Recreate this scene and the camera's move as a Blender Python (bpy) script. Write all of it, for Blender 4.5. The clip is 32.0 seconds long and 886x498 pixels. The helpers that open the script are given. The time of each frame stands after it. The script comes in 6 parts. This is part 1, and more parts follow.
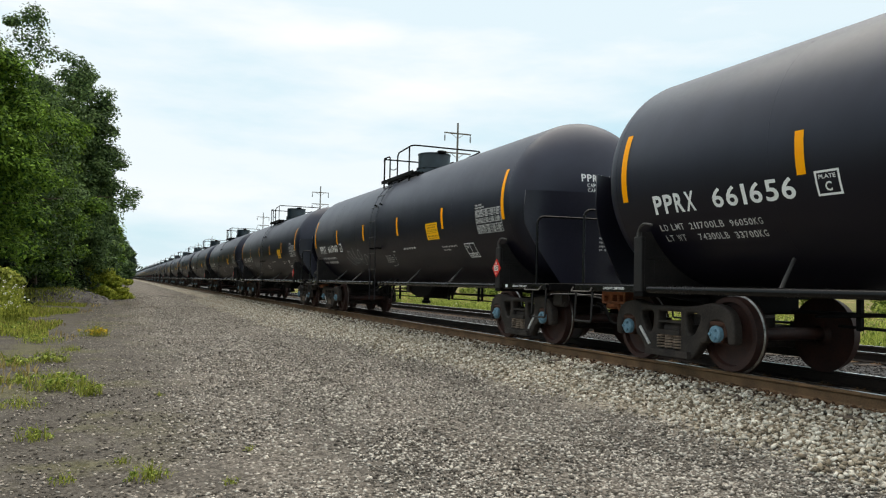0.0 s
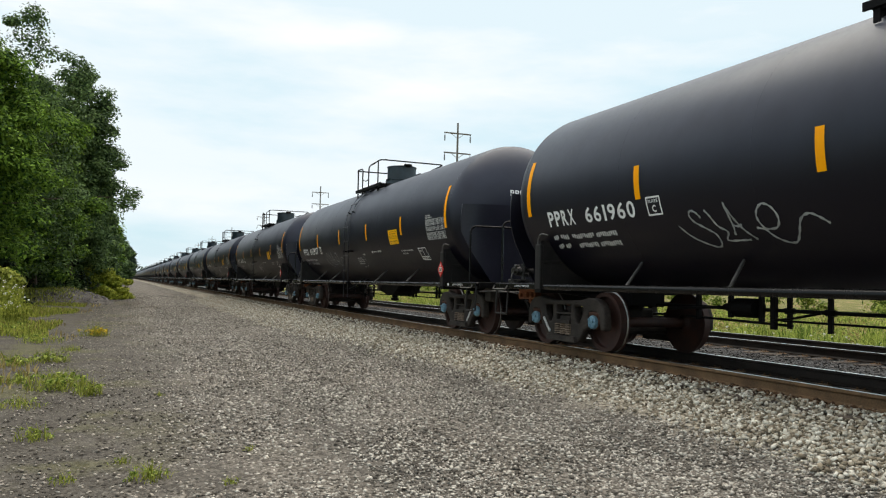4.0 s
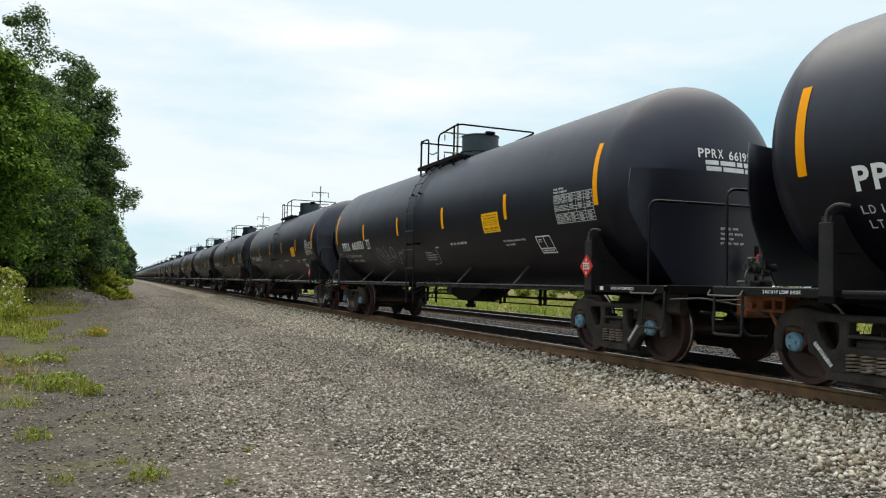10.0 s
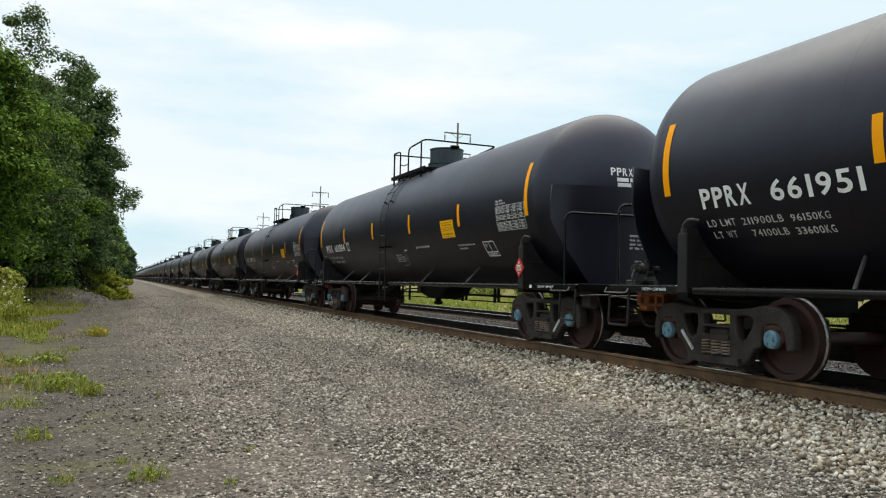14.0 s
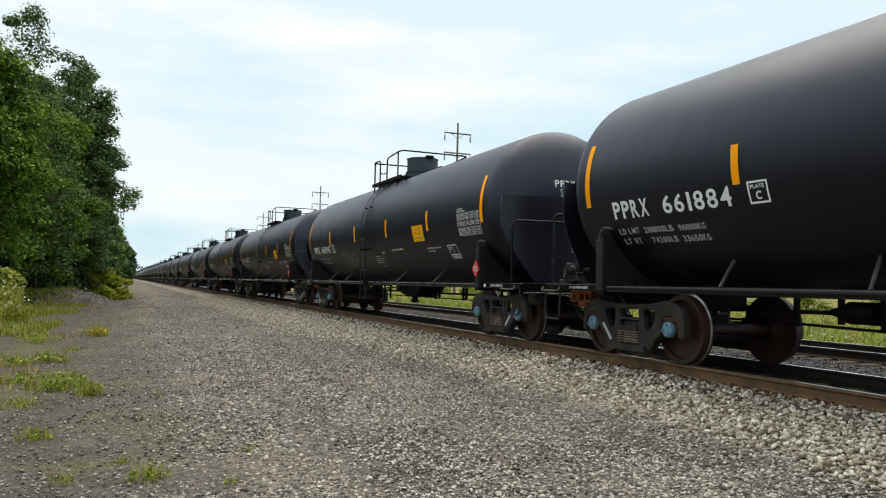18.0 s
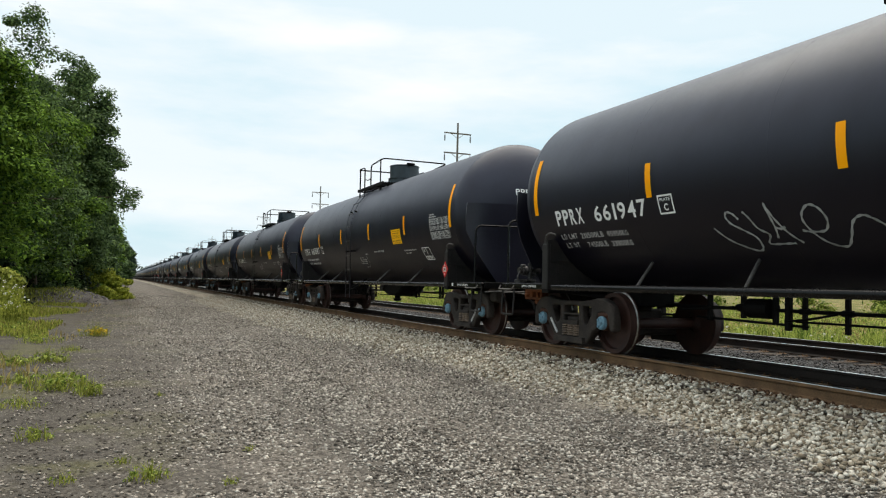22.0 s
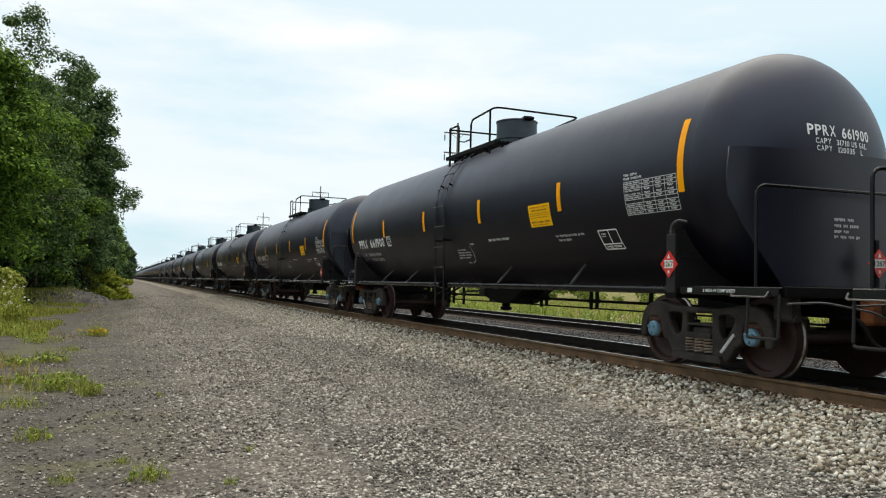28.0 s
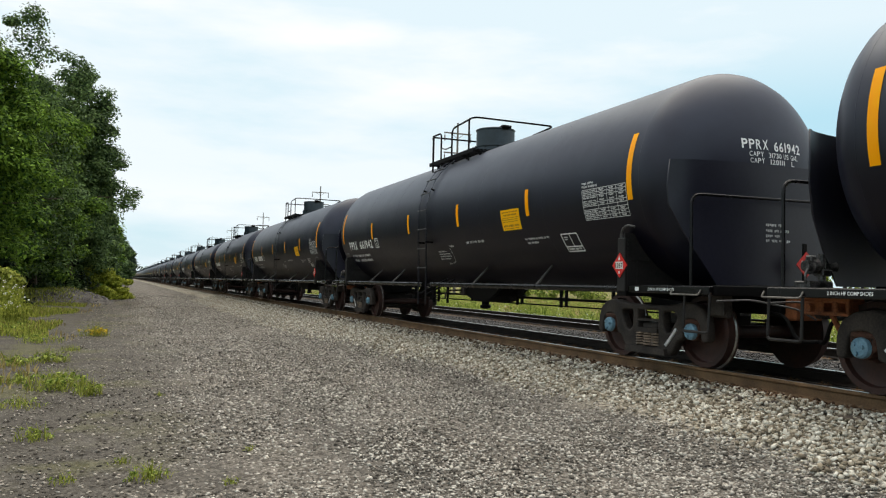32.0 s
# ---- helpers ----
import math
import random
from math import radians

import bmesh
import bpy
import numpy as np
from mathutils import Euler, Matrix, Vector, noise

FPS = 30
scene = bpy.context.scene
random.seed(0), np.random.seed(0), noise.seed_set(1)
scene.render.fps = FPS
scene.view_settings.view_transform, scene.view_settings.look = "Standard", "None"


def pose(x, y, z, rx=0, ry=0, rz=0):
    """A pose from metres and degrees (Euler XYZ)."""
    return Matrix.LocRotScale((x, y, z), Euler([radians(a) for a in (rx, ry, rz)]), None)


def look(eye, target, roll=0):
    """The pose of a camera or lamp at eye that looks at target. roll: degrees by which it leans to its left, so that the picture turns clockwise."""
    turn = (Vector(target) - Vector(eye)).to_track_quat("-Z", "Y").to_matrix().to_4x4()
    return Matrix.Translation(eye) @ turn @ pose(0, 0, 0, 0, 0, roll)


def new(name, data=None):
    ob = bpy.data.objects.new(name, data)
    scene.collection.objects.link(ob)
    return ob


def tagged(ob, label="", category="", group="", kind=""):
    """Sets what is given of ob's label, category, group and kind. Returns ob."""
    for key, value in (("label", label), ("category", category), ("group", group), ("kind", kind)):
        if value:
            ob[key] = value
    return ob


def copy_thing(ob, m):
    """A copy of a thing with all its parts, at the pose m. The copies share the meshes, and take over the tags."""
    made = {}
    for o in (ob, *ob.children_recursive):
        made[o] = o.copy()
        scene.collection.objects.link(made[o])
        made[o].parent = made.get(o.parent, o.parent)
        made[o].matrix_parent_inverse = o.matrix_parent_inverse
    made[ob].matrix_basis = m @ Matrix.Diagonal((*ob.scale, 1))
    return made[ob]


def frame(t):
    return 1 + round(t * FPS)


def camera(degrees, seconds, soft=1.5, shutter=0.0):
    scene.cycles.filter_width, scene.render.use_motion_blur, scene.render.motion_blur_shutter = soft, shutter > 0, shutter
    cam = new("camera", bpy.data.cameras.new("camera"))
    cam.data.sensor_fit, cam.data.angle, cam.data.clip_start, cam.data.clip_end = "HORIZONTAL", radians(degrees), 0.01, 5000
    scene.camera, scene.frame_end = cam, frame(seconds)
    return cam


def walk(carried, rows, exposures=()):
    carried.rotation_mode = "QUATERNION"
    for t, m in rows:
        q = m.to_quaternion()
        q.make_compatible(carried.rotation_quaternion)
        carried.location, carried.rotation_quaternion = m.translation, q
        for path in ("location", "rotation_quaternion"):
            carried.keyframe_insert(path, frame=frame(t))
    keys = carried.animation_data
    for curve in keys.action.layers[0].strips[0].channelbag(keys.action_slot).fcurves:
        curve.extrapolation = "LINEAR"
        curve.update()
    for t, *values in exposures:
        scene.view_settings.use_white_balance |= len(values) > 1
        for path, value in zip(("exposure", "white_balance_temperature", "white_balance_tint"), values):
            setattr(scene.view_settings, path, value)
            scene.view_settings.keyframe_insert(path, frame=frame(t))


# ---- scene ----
# World: x across the tracks (the train's track centre is x = 0), y along them, z = 0 is the top of the rails.
TAU = 2 * math.pi
GAUGE = 0.753            # half the distance between the rail centres
TRACK2 = 4.852           # centre of the second track
GROUND = -0.55           # the gravel road
PITCH = 18.38            # length of a car over its couplers
RT, ZT = 1.485, 2.471    # radius and height of the tank's axis

EYE = Vector((-7.650, 0.0, 0.979))
AIM = Vector((math.sin(radians(21.952)) * math.cos(radians(2.565)),
              math.cos(radians(21.952)) * math.cos(radians(2.565)), math.sin(radians(2.565))))
cam = camera(58.63, 32.0, soft=1.15)
walk(cam, [(0.0, look(EYE, EYE + AIM, 1.328)), (32.0, look(EYE, EYE + AIM, 1.328))])

# how far the train has come, every two seconds
RUN = (0.0, 7.82, 15.69, 23.59, 31.65, 39.73, 47.86, 56.02, 64.30, 72.62, 80.98, 89.45, 97.93, 106.49, 115.11, 123.76, 132.45)
START = 38.18            # centre of car 0 at the start


# ---- light ----
def make_world():
    w = bpy.data.worlds.new("sky")
    scene.world = w
    w.use_nodes = True
    nt = w.node_tree
    nt.nodes.clear()
    N, Lk = nt.nodes.new, nt.links.new
    out, bg = N("ShaderNodeOutputWorld"), N("ShaderNodeBackground")
    sky = N("ShaderNodeTexSky")
    sky.sky_type, sky.sun_disc = "NISHITA", False
    sky.sun_elevation, sky.sun_rotation = radians(72), radians(30)
    sky.dust_density, sky.air_density = 2.0, 1.0
    tc, mp = N("ShaderNodeTexCoord"), N("ShaderNodeMapping")
    mp.inputs["Scale"].default_value = (1.0, 1.0, 4.2)
    n1, n2 = N("ShaderNodeTexNoise"), N("ShaderNodeTexNoise")
    n1.inputs["Scale"].default_value, n1.inputs["Detail"].default_value, n1.inputs["Roughness"].default_value = 2.1, 6.0, 0.55
    n2.inputs["Scale"].default_value, n2.inputs["Detail"].default_value = 0.8, 2.0
    add = N("ShaderNodeMath"); add.operation = "MULTIPLY_ADD"; add.inputs[1].default_value = 0.5
    low = N("ShaderNodeMath"); low.operation = "MULTIPLY"; low.inputs[1].default_value = 0.5
    ramp = N("ShaderNodeValToRGB")
    ramp.color_ramp.elements[0].position, ramp.color_ramp.elements[0].color = 0.45, (0.05, 0.05, 0.05, 1)
    ramp.color_ramp.elements[1].position, ramp.color_ramp.elements[1].color = 0.60, (1, 1, 1, 1)
    gain = N("ShaderNodeVectorMath"); gain.operation = "SCALE"
    gain.inputs["Scale"].default_value = 0.115
    mix = N("ShaderNodeMixRGB")
    mix.inputs[2].default_value = (1.0, 1.03, 1.05, 1)
    veil = N("ShaderNodeMixRGB")
    veil.inputs[0].default_value = 0.82
    veil.inputs[2].default_value = (0.48, 0.825, 0.955, 1)
    Lk(tc.outputs["Generated"], mp.inputs["Vector"])
    Lk(mp.outputs["Vector"], n1.inputs["Vector"]); Lk(mp.outputs["Vector"], n2.inputs["Vector"])
    Lk(n2.outputs["Fac"], low.inputs[0])
    Lk(n1.outputs["Fac"], add.inputs[0]); Lk(low.outputs[0], add.inputs[2])
    Lk(add.outputs[0], ramp.inputs["Fac"])
    # thin haze low down, clearer air above it, broken cloud higher up
    sep, layer, cover = N("ShaderNodeSeparateXYZ"), N("ShaderNodeValToRGB"), N("ShaderNodeMath")
    layer.color_ramp.elements.new(0.5); layer.color_ramp.elements.new(0.6)
    for e, (p, v) in zip(layer.color_ramp.elements, ((0.02, 0.45), (0.13, 0.06), (0.20, 0.04), (0.30, 0.58))):
        e.position, e.color = p, (v, v, v, 1)
    cover.operation, cover.use_clamp = "MULTIPLY_ADD", True
    cover.inputs[1].default_value = 0.75
    Lk(tc.outputs["Generated"], sep.inputs[0]); Lk(sep.outputs["Z"], layer.inputs["Fac"])
    Lk(ramp.outputs["Color"], cover.inputs[0]); Lk(layer.outputs["Color"], cover.inputs[2])
    Lk(sky.outputs["Color"], gain.inputs[0])
    Lk(gain.outputs[0], veil.inputs[1])
    Lk(veil.outputs[0], mix.inputs[1]); Lk(cover.outputs[0], mix.inputs[0])
    Lk(mix.outputs[0], bg.inputs["Color"])
    bg.inputs["Strength"].default_value = 1.0
    Lk(bg.outputs[0], out.inputs["Surface"])


make_world()
sun = new("sun", bpy.data.lights.new("sun", "SUN"))
sun.data.energy, sun.data.angle, sun.data.color = 3.0, radians(66), (1.0, 0.915, 0.78)
SUN_EL, SUN_AZ = radians(72), radians(30)      # azimuth from +y towards +x
sun.matrix_world = look((0, 0, 30), Vector((0, 0, 30)) - Vector((math.sin(SUN_AZ) * math.cos(SUN_EL), math.cos(SUN_AZ) * math.cos(SUN_EL), math.sin(SUN_EL))))
scene.view_settings.exposure = 0.0


# ---- materials ----
def mat(name, dark, light, rough=0.6, metal=0.0, scale=8.0, fine=60.0, bump=0.15, spec=0.5, rnd=0.0, dist=0.01, contrast=(0.35, 0.65), coat=0.0):
    """Two colours mixed by coarse and fine noise, roughness and relief from the same noise."""
    m = bpy.data.materials.new(name)
    m.use_nodes = True
    nt = m.node_tree
    N, Lk = nt.nodes.new, nt.links.new
    b = nt.nodes["Principled BSDF"]
    tc = N("ShaderNodeTexCoord")
    a, f = N("ShaderNodeTexNoise"), N("ShaderNodeTexNoise")
    a.inputs["Scale"].default_value, a.inputs["Detail"].default_value = scale, 5
    f.inputs["Scale"].default_value, f.inputs["Detail"].default_value = fine, 3
    Lk(tc.outputs["Object"], a.inputs["Vector"]); Lk(tc.outputs["Object"], f.inputs["Vector"])
    av = N("ShaderNodeMath"); av.operation = "MULTIPLY_ADD"
    av.inputs[1].default_value = 0.4
    half = N("ShaderNodeMath"); half.operation = "MULTIPLY"; half.inputs[1].default_value = 0.6
    Lk(a.outputs["Fac"], half.inputs[0]); Lk(f.outputs["Fac"], av.inputs[0]); Lk(half.outputs[0], av.inputs[2])
    src = av.outputs[0]
    if rnd:
        oi = N("ShaderNodeObjectInfo")
        r = N("ShaderNodeMath"); r.operation = "MULTIPLY_ADD"
        r.inputs[1].default_value, r.inputs[2].default_value = rnd, -rnd / 2
        s = N("ShaderNodeMath"); s.operation = "ADD"
        Lk(oi.outputs["Random"], r.inputs[0]); Lk(r.outputs[0], s.inputs[0]); Lk(src, s.inputs[1])
        src = s.outputs[0]
    ramp = N("ShaderNodeValToRGB")
    ramp.color_ramp.elements[0].position, ramp.color_ramp.elements[1].position = contrast
    ramp.color_ramp.elements[0].color, ramp.color_ramp.elements[1].color = (*dark, 1), (*light, 1)
    Lk(src, ramp.inputs["Fac"]); Lk(ramp.outputs["Color"], b.inputs["Base Color"])
    mr = N("ShaderNodeMapRange")
    mr.inputs["To Min"].default_value, mr.inputs["To Max"].default_value = max(0.02, rough - 0.1), min(1, rough + 0.1)
    Lk(av.outputs[0], mr.inputs["Value"]); Lk(mr.outputs["Result"], b.inputs["Roughness"])
    b.inputs["Metallic"].default_value = metal
    b.inputs["Specular IOR Level"].default_value = spec
    if bump:
        bp = N("ShaderNodeBump")
        bp.inputs["Strength"].default_value, bp.inputs["Distance"].default_value = bump, dist
        Lk(f.outputs["Fac"], bp.inputs["Height"]); Lk(bp.outputs[0], b.inputs["Normal"])
    return m


def island(m, amount):
    """Lets the pieces of a joined mesh vary among themselves."""
    nt = m.node_tree
    ramp = next(n for n in nt.nodes if n.type == "VALTORGB")
    src = ramp.inputs["Fac"].links[0].from_socket
    g = nt.nodes.new("ShaderNodeNewGeometry")
    r = nt.nodes.new("ShaderNodeMath"); r.operation = "MULTIPLY_ADD"
    r.inputs[1].default_value, r.inputs[2].default_value = amount, -amount / 2
    s = nt.nodes.new("ShaderNodeMath"); s.operation = "ADD"
    nt.links.new(g.outputs["Random Per Island"], r.inputs[0])
    nt.links.new(r.outputs[0], s.inputs[0]); nt.links.new(src, s.inputs[1]); nt.links.new(s.outputs[0], ramp.inputs["Fac"])
    return m


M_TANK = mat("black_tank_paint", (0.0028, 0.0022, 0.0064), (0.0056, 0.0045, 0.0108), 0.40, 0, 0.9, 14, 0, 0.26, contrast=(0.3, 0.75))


def paint_sheen(m, lo, hi, dust_or_sheen, most):
    """Dust film and sky sheen painted into the colour: paler up the shell, streaked."""
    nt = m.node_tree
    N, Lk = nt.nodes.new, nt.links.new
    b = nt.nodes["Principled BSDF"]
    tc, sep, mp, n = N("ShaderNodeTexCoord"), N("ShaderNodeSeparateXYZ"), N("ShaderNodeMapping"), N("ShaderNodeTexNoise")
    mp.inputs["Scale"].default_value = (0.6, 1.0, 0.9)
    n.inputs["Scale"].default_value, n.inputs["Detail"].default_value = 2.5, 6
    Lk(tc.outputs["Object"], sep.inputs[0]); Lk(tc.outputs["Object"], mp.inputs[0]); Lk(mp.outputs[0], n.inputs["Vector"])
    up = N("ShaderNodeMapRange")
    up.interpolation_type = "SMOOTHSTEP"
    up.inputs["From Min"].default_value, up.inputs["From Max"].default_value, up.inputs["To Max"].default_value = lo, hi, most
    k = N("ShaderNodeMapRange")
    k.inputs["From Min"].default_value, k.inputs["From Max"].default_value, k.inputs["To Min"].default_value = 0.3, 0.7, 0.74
    # heads paler too: dirt thrown up between the cars, plus reflected light painted in
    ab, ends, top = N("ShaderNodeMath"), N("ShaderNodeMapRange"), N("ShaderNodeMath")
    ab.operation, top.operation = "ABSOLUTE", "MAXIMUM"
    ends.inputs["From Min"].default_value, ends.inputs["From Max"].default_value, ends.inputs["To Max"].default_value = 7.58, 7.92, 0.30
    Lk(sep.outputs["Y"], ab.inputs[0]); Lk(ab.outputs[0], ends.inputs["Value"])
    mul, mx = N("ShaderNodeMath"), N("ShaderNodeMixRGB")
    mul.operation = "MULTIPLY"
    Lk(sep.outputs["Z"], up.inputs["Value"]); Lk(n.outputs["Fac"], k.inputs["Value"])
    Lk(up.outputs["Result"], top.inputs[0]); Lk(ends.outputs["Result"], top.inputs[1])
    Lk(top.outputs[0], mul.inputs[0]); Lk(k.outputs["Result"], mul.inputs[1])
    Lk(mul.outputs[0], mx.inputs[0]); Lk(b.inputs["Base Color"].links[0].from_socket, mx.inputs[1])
    mx.inputs[2].default_value = (*dust_or_sheen, 1)
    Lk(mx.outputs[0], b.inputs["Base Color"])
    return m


# the upper shell's sky reflection is mostly put into the base colour here
paint_sheen(M_TANK, 1.75, 3.45, (0.064, 0.073, 0.108), 0.58)
M_SHIELD = mat("dirty_shield_paint", (0.006, 0.006, 0.0125), (0.0155, 0.0150, 0.0265), 0.38, 0, 1.2, 20, 0, 0.36, contrast=(0.3, 0.75))
M_DOME = mat("blue_black_housing_paint", (0.013, 0.023, 0.032), (0.030, 0.048, 0.062), 0.45, 0, 3, 40, 0.05)
M_FRAME = mat("black_frame_paint", (0.0022, 0.0020, 0.0021), (0.006, 0.0052, 0.0054), 0.6, 0, 3, 40, 0.1, 0.10)
M_TUBE = mat("worn_side_rail_paint", (0.0025, 0.0023, 0.0026), (0.007, 0.006, 0.0065), 0.26, 0, 3, 40, 0.03, 0.2)
M_GEAR = mat("greasy_worn_gear", (0.004, 0.0035, 0.0035), (0.13, 0.12, 0.115), 0.4, 0.2, 9, 60, 0.1, 0.5, contrast=(0.42, 0.66))
M_TRUCK = mat("grimy_cast_steel", (0.010, 0.0085, 0.0078), (0.052, 0.042, 0.036), 0.68, 0, 4.0, 45, 0.10, 0.25)
M_WEB = mat("dusty_bolster_steel", (0.005, 0.0045, 0.0045), (0.023, 0.020, 0.019), 0.6, 0, 3.5, 40, 0.2, 0.3)
M_BEAR = mat("rust_red_bearing_steel", (0.022, 0.012, 0.009), (0.085, 0.038, 0.024), 0.75, 0, 8, 50, 0.2, 0.25)
M_WHEEL = mat("rusty_wheel_steel", (0.011, 0.005, 0.0045), (0.050, 0.018, 0.012), 0.6, 0, 3, 40, 0.2, 0.4)
M_TREAD = mat("polished_tread", (0.07, 0.065, 0.06), (0.42, 0.40, 0.38), 0.36, 1.0, 7, 60, 0.05)
M_CAP = mat("blue_bearing_cap", (0.06, 0.12, 0.165), (0.16, 0.31, 0.41), 0.5, 0, 7, 60, 0.1)
M_RUST = mat("orange_rust", (0.10, 0.030, 0.010), (0.32, 0.105, 0.035), 0.85, 0, 6, 50, 0.3)
M_SPRING = mat("worn_spring_steel", (0.06, 0.055, 0.05), (0.20, 0.18, 0.16), 0.5, 0.3, 12, 60, 0.1)
M_COIL = mat("tan_dusty_spring_steel", (0.06, 0.044, 0.032), (0.24, 0.18, 0.132), 0.6, 0, 12, 60, 0.1)
M_STRUT = mat("worn_grey_strut_paint", (0.03, 0.028, 0.028), (0.085, 0.080, 0.078), 0.5, 0, 5, 50, 0.1)
M_YEL = mat("yellow_reflective_tape", (1.0, 0.36, 0.0), (1.0, 0.42, 0.0), 0.4, 0, 6, 80, 0.02, 0.12)
M_PLAC = mat("yellow_placard", (1.0, 0.47, 0.0), (1.0, 0.56, 0.0), 0.45, 0, 5, 60, 0.02, 0.15)
M_INK = mat("dark_print", (0.04, 0.03, 0.02), (0.08, 0.06, 0.03), 0.6, 0, 8, 60, 0)
M_FINE = mat("fine_brown_print", (0.26, 0.115, 0.004), (0.42, 0.19, 0.006), 0.6, 0, 8, 60, 0)
M_WHITE = mat("white_stencil_paint", (0.66, 0.67, 0.66), (0.88, 0.89, 0.88), 0.5, 0, 7, 90, 0, contrast=(0.25, 0.6))
M_SMALL = mat("faded_white_stencil", (0.34, 0.34, 0.34), (0.72, 0.72, 0.71), 0.6, 0, 14, 120, 0, contrast=(0.3, 0.7))
M_SPRAY = mat("chalky_white_spray", (0.16, 0.17, 0.17), (0.42, 0.43, 0.43), 0.7, 0, 5, 70, 0)
M_RED = mat("red_placard", (0.56, 0.014, 0.010), (0.70, 0.024, 0.016), 0.4, 0, 9, 60, 0)
M_CREAM = mat("white_placard", (0.66, 0.64, 0.60), (0.78, 0.76, 0.72), 0.5, 0, 9, 60, 0)
M_RAIL = mat("rusty_rail_side", (0.070, 0.038, 0.015), (0.190, 0.108, 0.050), 0.8, 0, 3, 60, 0.25)
# darkened copy of the rail side: the train's shade put into the colour
M_RAIL_SHADE = mat("shaded_rail_side", (0.008, 0.006, 0.005), (0.034, 0.025, 0.020), 0.7, 0, 3, 60, 0.25, 0.3)
M_HEAD = mat("polished_rail_head", (0.50, 0.485, 0.465), (0.74, 0.72, 0.70), 0.32, 1.0, 5, 70, 0.04)
M_TIE = mat("weathered_tie_timber", (0.035, 0.026, 0.02), (0.10, 0.075, 0.055), 0.9, 0, 5, 45, 0.5, rnd=0.3)
M_POLE = mat("weathered_pole", (0.10, 0.09, 0.08), (0.20, 0.18, 0.16), 0.85, 0, 2, 30, 0.2)
M_INSUL = mat("grey_insulator", (0.10, 0.10, 0.11), (0.20, 0.20, 0.21), 0.4, 0, 5, 30, 0)
M_BARK = mat("grey_brown_bark", (0.05, 0.038, 0.028), (0.13, 0.10, 0.075), 0.95, 0, 3, 30, 0.6)


# ---- mesh helpers ----
def part(name, bm, material, parent=None, label="", smooth=False):
    me = bpy.data.meshes.new(name)
    bm.normal_update()
    bm.to_mesh(me)
    bm.free()
    me.materials.append(material)
    if smooth:
        me.shade_smooth()
        if smooth == "edges":
            me.set_sharp_from_angle(angle=radians(32))
    ob = new(name, me)
    if parent:
        ob.parent = parent
    if label:
        tagged(ob, label)
    return ob


def mesh_ob(name, verts, faces, material, parent=None, label="", smooth=False):
    me = bpy.data.meshes.new(name)
    me.from_pydata([tuple(v) for v in verts], [], faces)
    me.materials.append(material)
    if smooth:
        me.shade_smooth()
    ob = new(name, me)
    if parent:
        ob.parent = parent
    if label:
        tagged(ob, label)
    return ob


def thing(name, label, category, group="", kind="", at=(0, 0, 0)):
    e = new(name)
    e.empty_display_size = 0.2
    e.location = at
    return tagged(e, label, category, group, kind)


def box(bm, x0, x1, y0, y1, z0, z1, bev=0.0):
    r = bmesh.ops.create_cube(bm, size=1.0, matrix=Matrix.LocRotScale(((x0 + x1) / 2, (y0 + y1) / 2, (z0 + z1) / 2), None, (x1 - x0, y1 - y0, z1 - z0)))
    if bev:
        es = list({e for v in r["verts"] for e in v.link_edges})
        bmesh.ops.bevel(bm, geom=es, offset=bev, segments=1, affect="EDGES", clamp_overlap=True)
    return bm


def rod(bm, a, b, r, seg=8, r2=None):
    a, b = Vector(a), Vector(b)
    d = b - a
    q = d.to_track_quat("Z", "Y").to_matrix().to_4x4()
    bmesh.ops.create_cone(bm, cap_ends=True, segments=seg, radius1=r, radius2=r if r2 is None else r2, depth=d.length, matrix=Matrix.Translation((a + b) / 2) @ q)
    return bm


def tube(bm, pts, r, seg=8):
    """A bent round bar through the points."""
    pts = [Vector(p) for p in pts]
    rings = []
    up = Vector((0.13, 0.31, 0.94))
    for i, p in enumerate(pts):
        d = (pts[min(i + 1, len(pts) - 1)] - pts[max(i - 1, 0)]).normalized()
        s = d.cross(up)
        if s.length < 0.05:
            s = d.cross(Vector((1, 0, 0)))
        s.normalize()
        t = s.cross(d)
        rings.append([bm.verts.new(p + (s * math.cos(TAU * k / seg) + t * math.sin(TAU * k / seg)) * r) for k in range(seg)])
    for a, b in zip(rings, rings[1:]):
        for k in range(seg):
            bm.faces.new((a[k], a[(k + 1) % seg], b[(k + 1) % seg], b[k]))
    bm.faces.new(rings[0][::-1])
    bm.faces.new(rings[-1])
    return bm


def bend(pts, r=0.12, n=4):
    """Rounds the corners of a line."""
    pts = [Vector(p) for p in pts]
    out = [pts[0]]
    for a, b, c in zip(pts, pts[1:], pts[2:]):
        u, w = (a - b), (c - b)
        k = min(r, u.length * 0.49, w.length * 0.49)
        p, q = b + u.normalized() * k, b + w.normalized() * k
        for i in range(n + 1):
            t = i / n
            out.append(p * (1 - t) ** 2 + b * 2 * t * (1 - t) + q * t * t)
    return out + [pts[-1]]


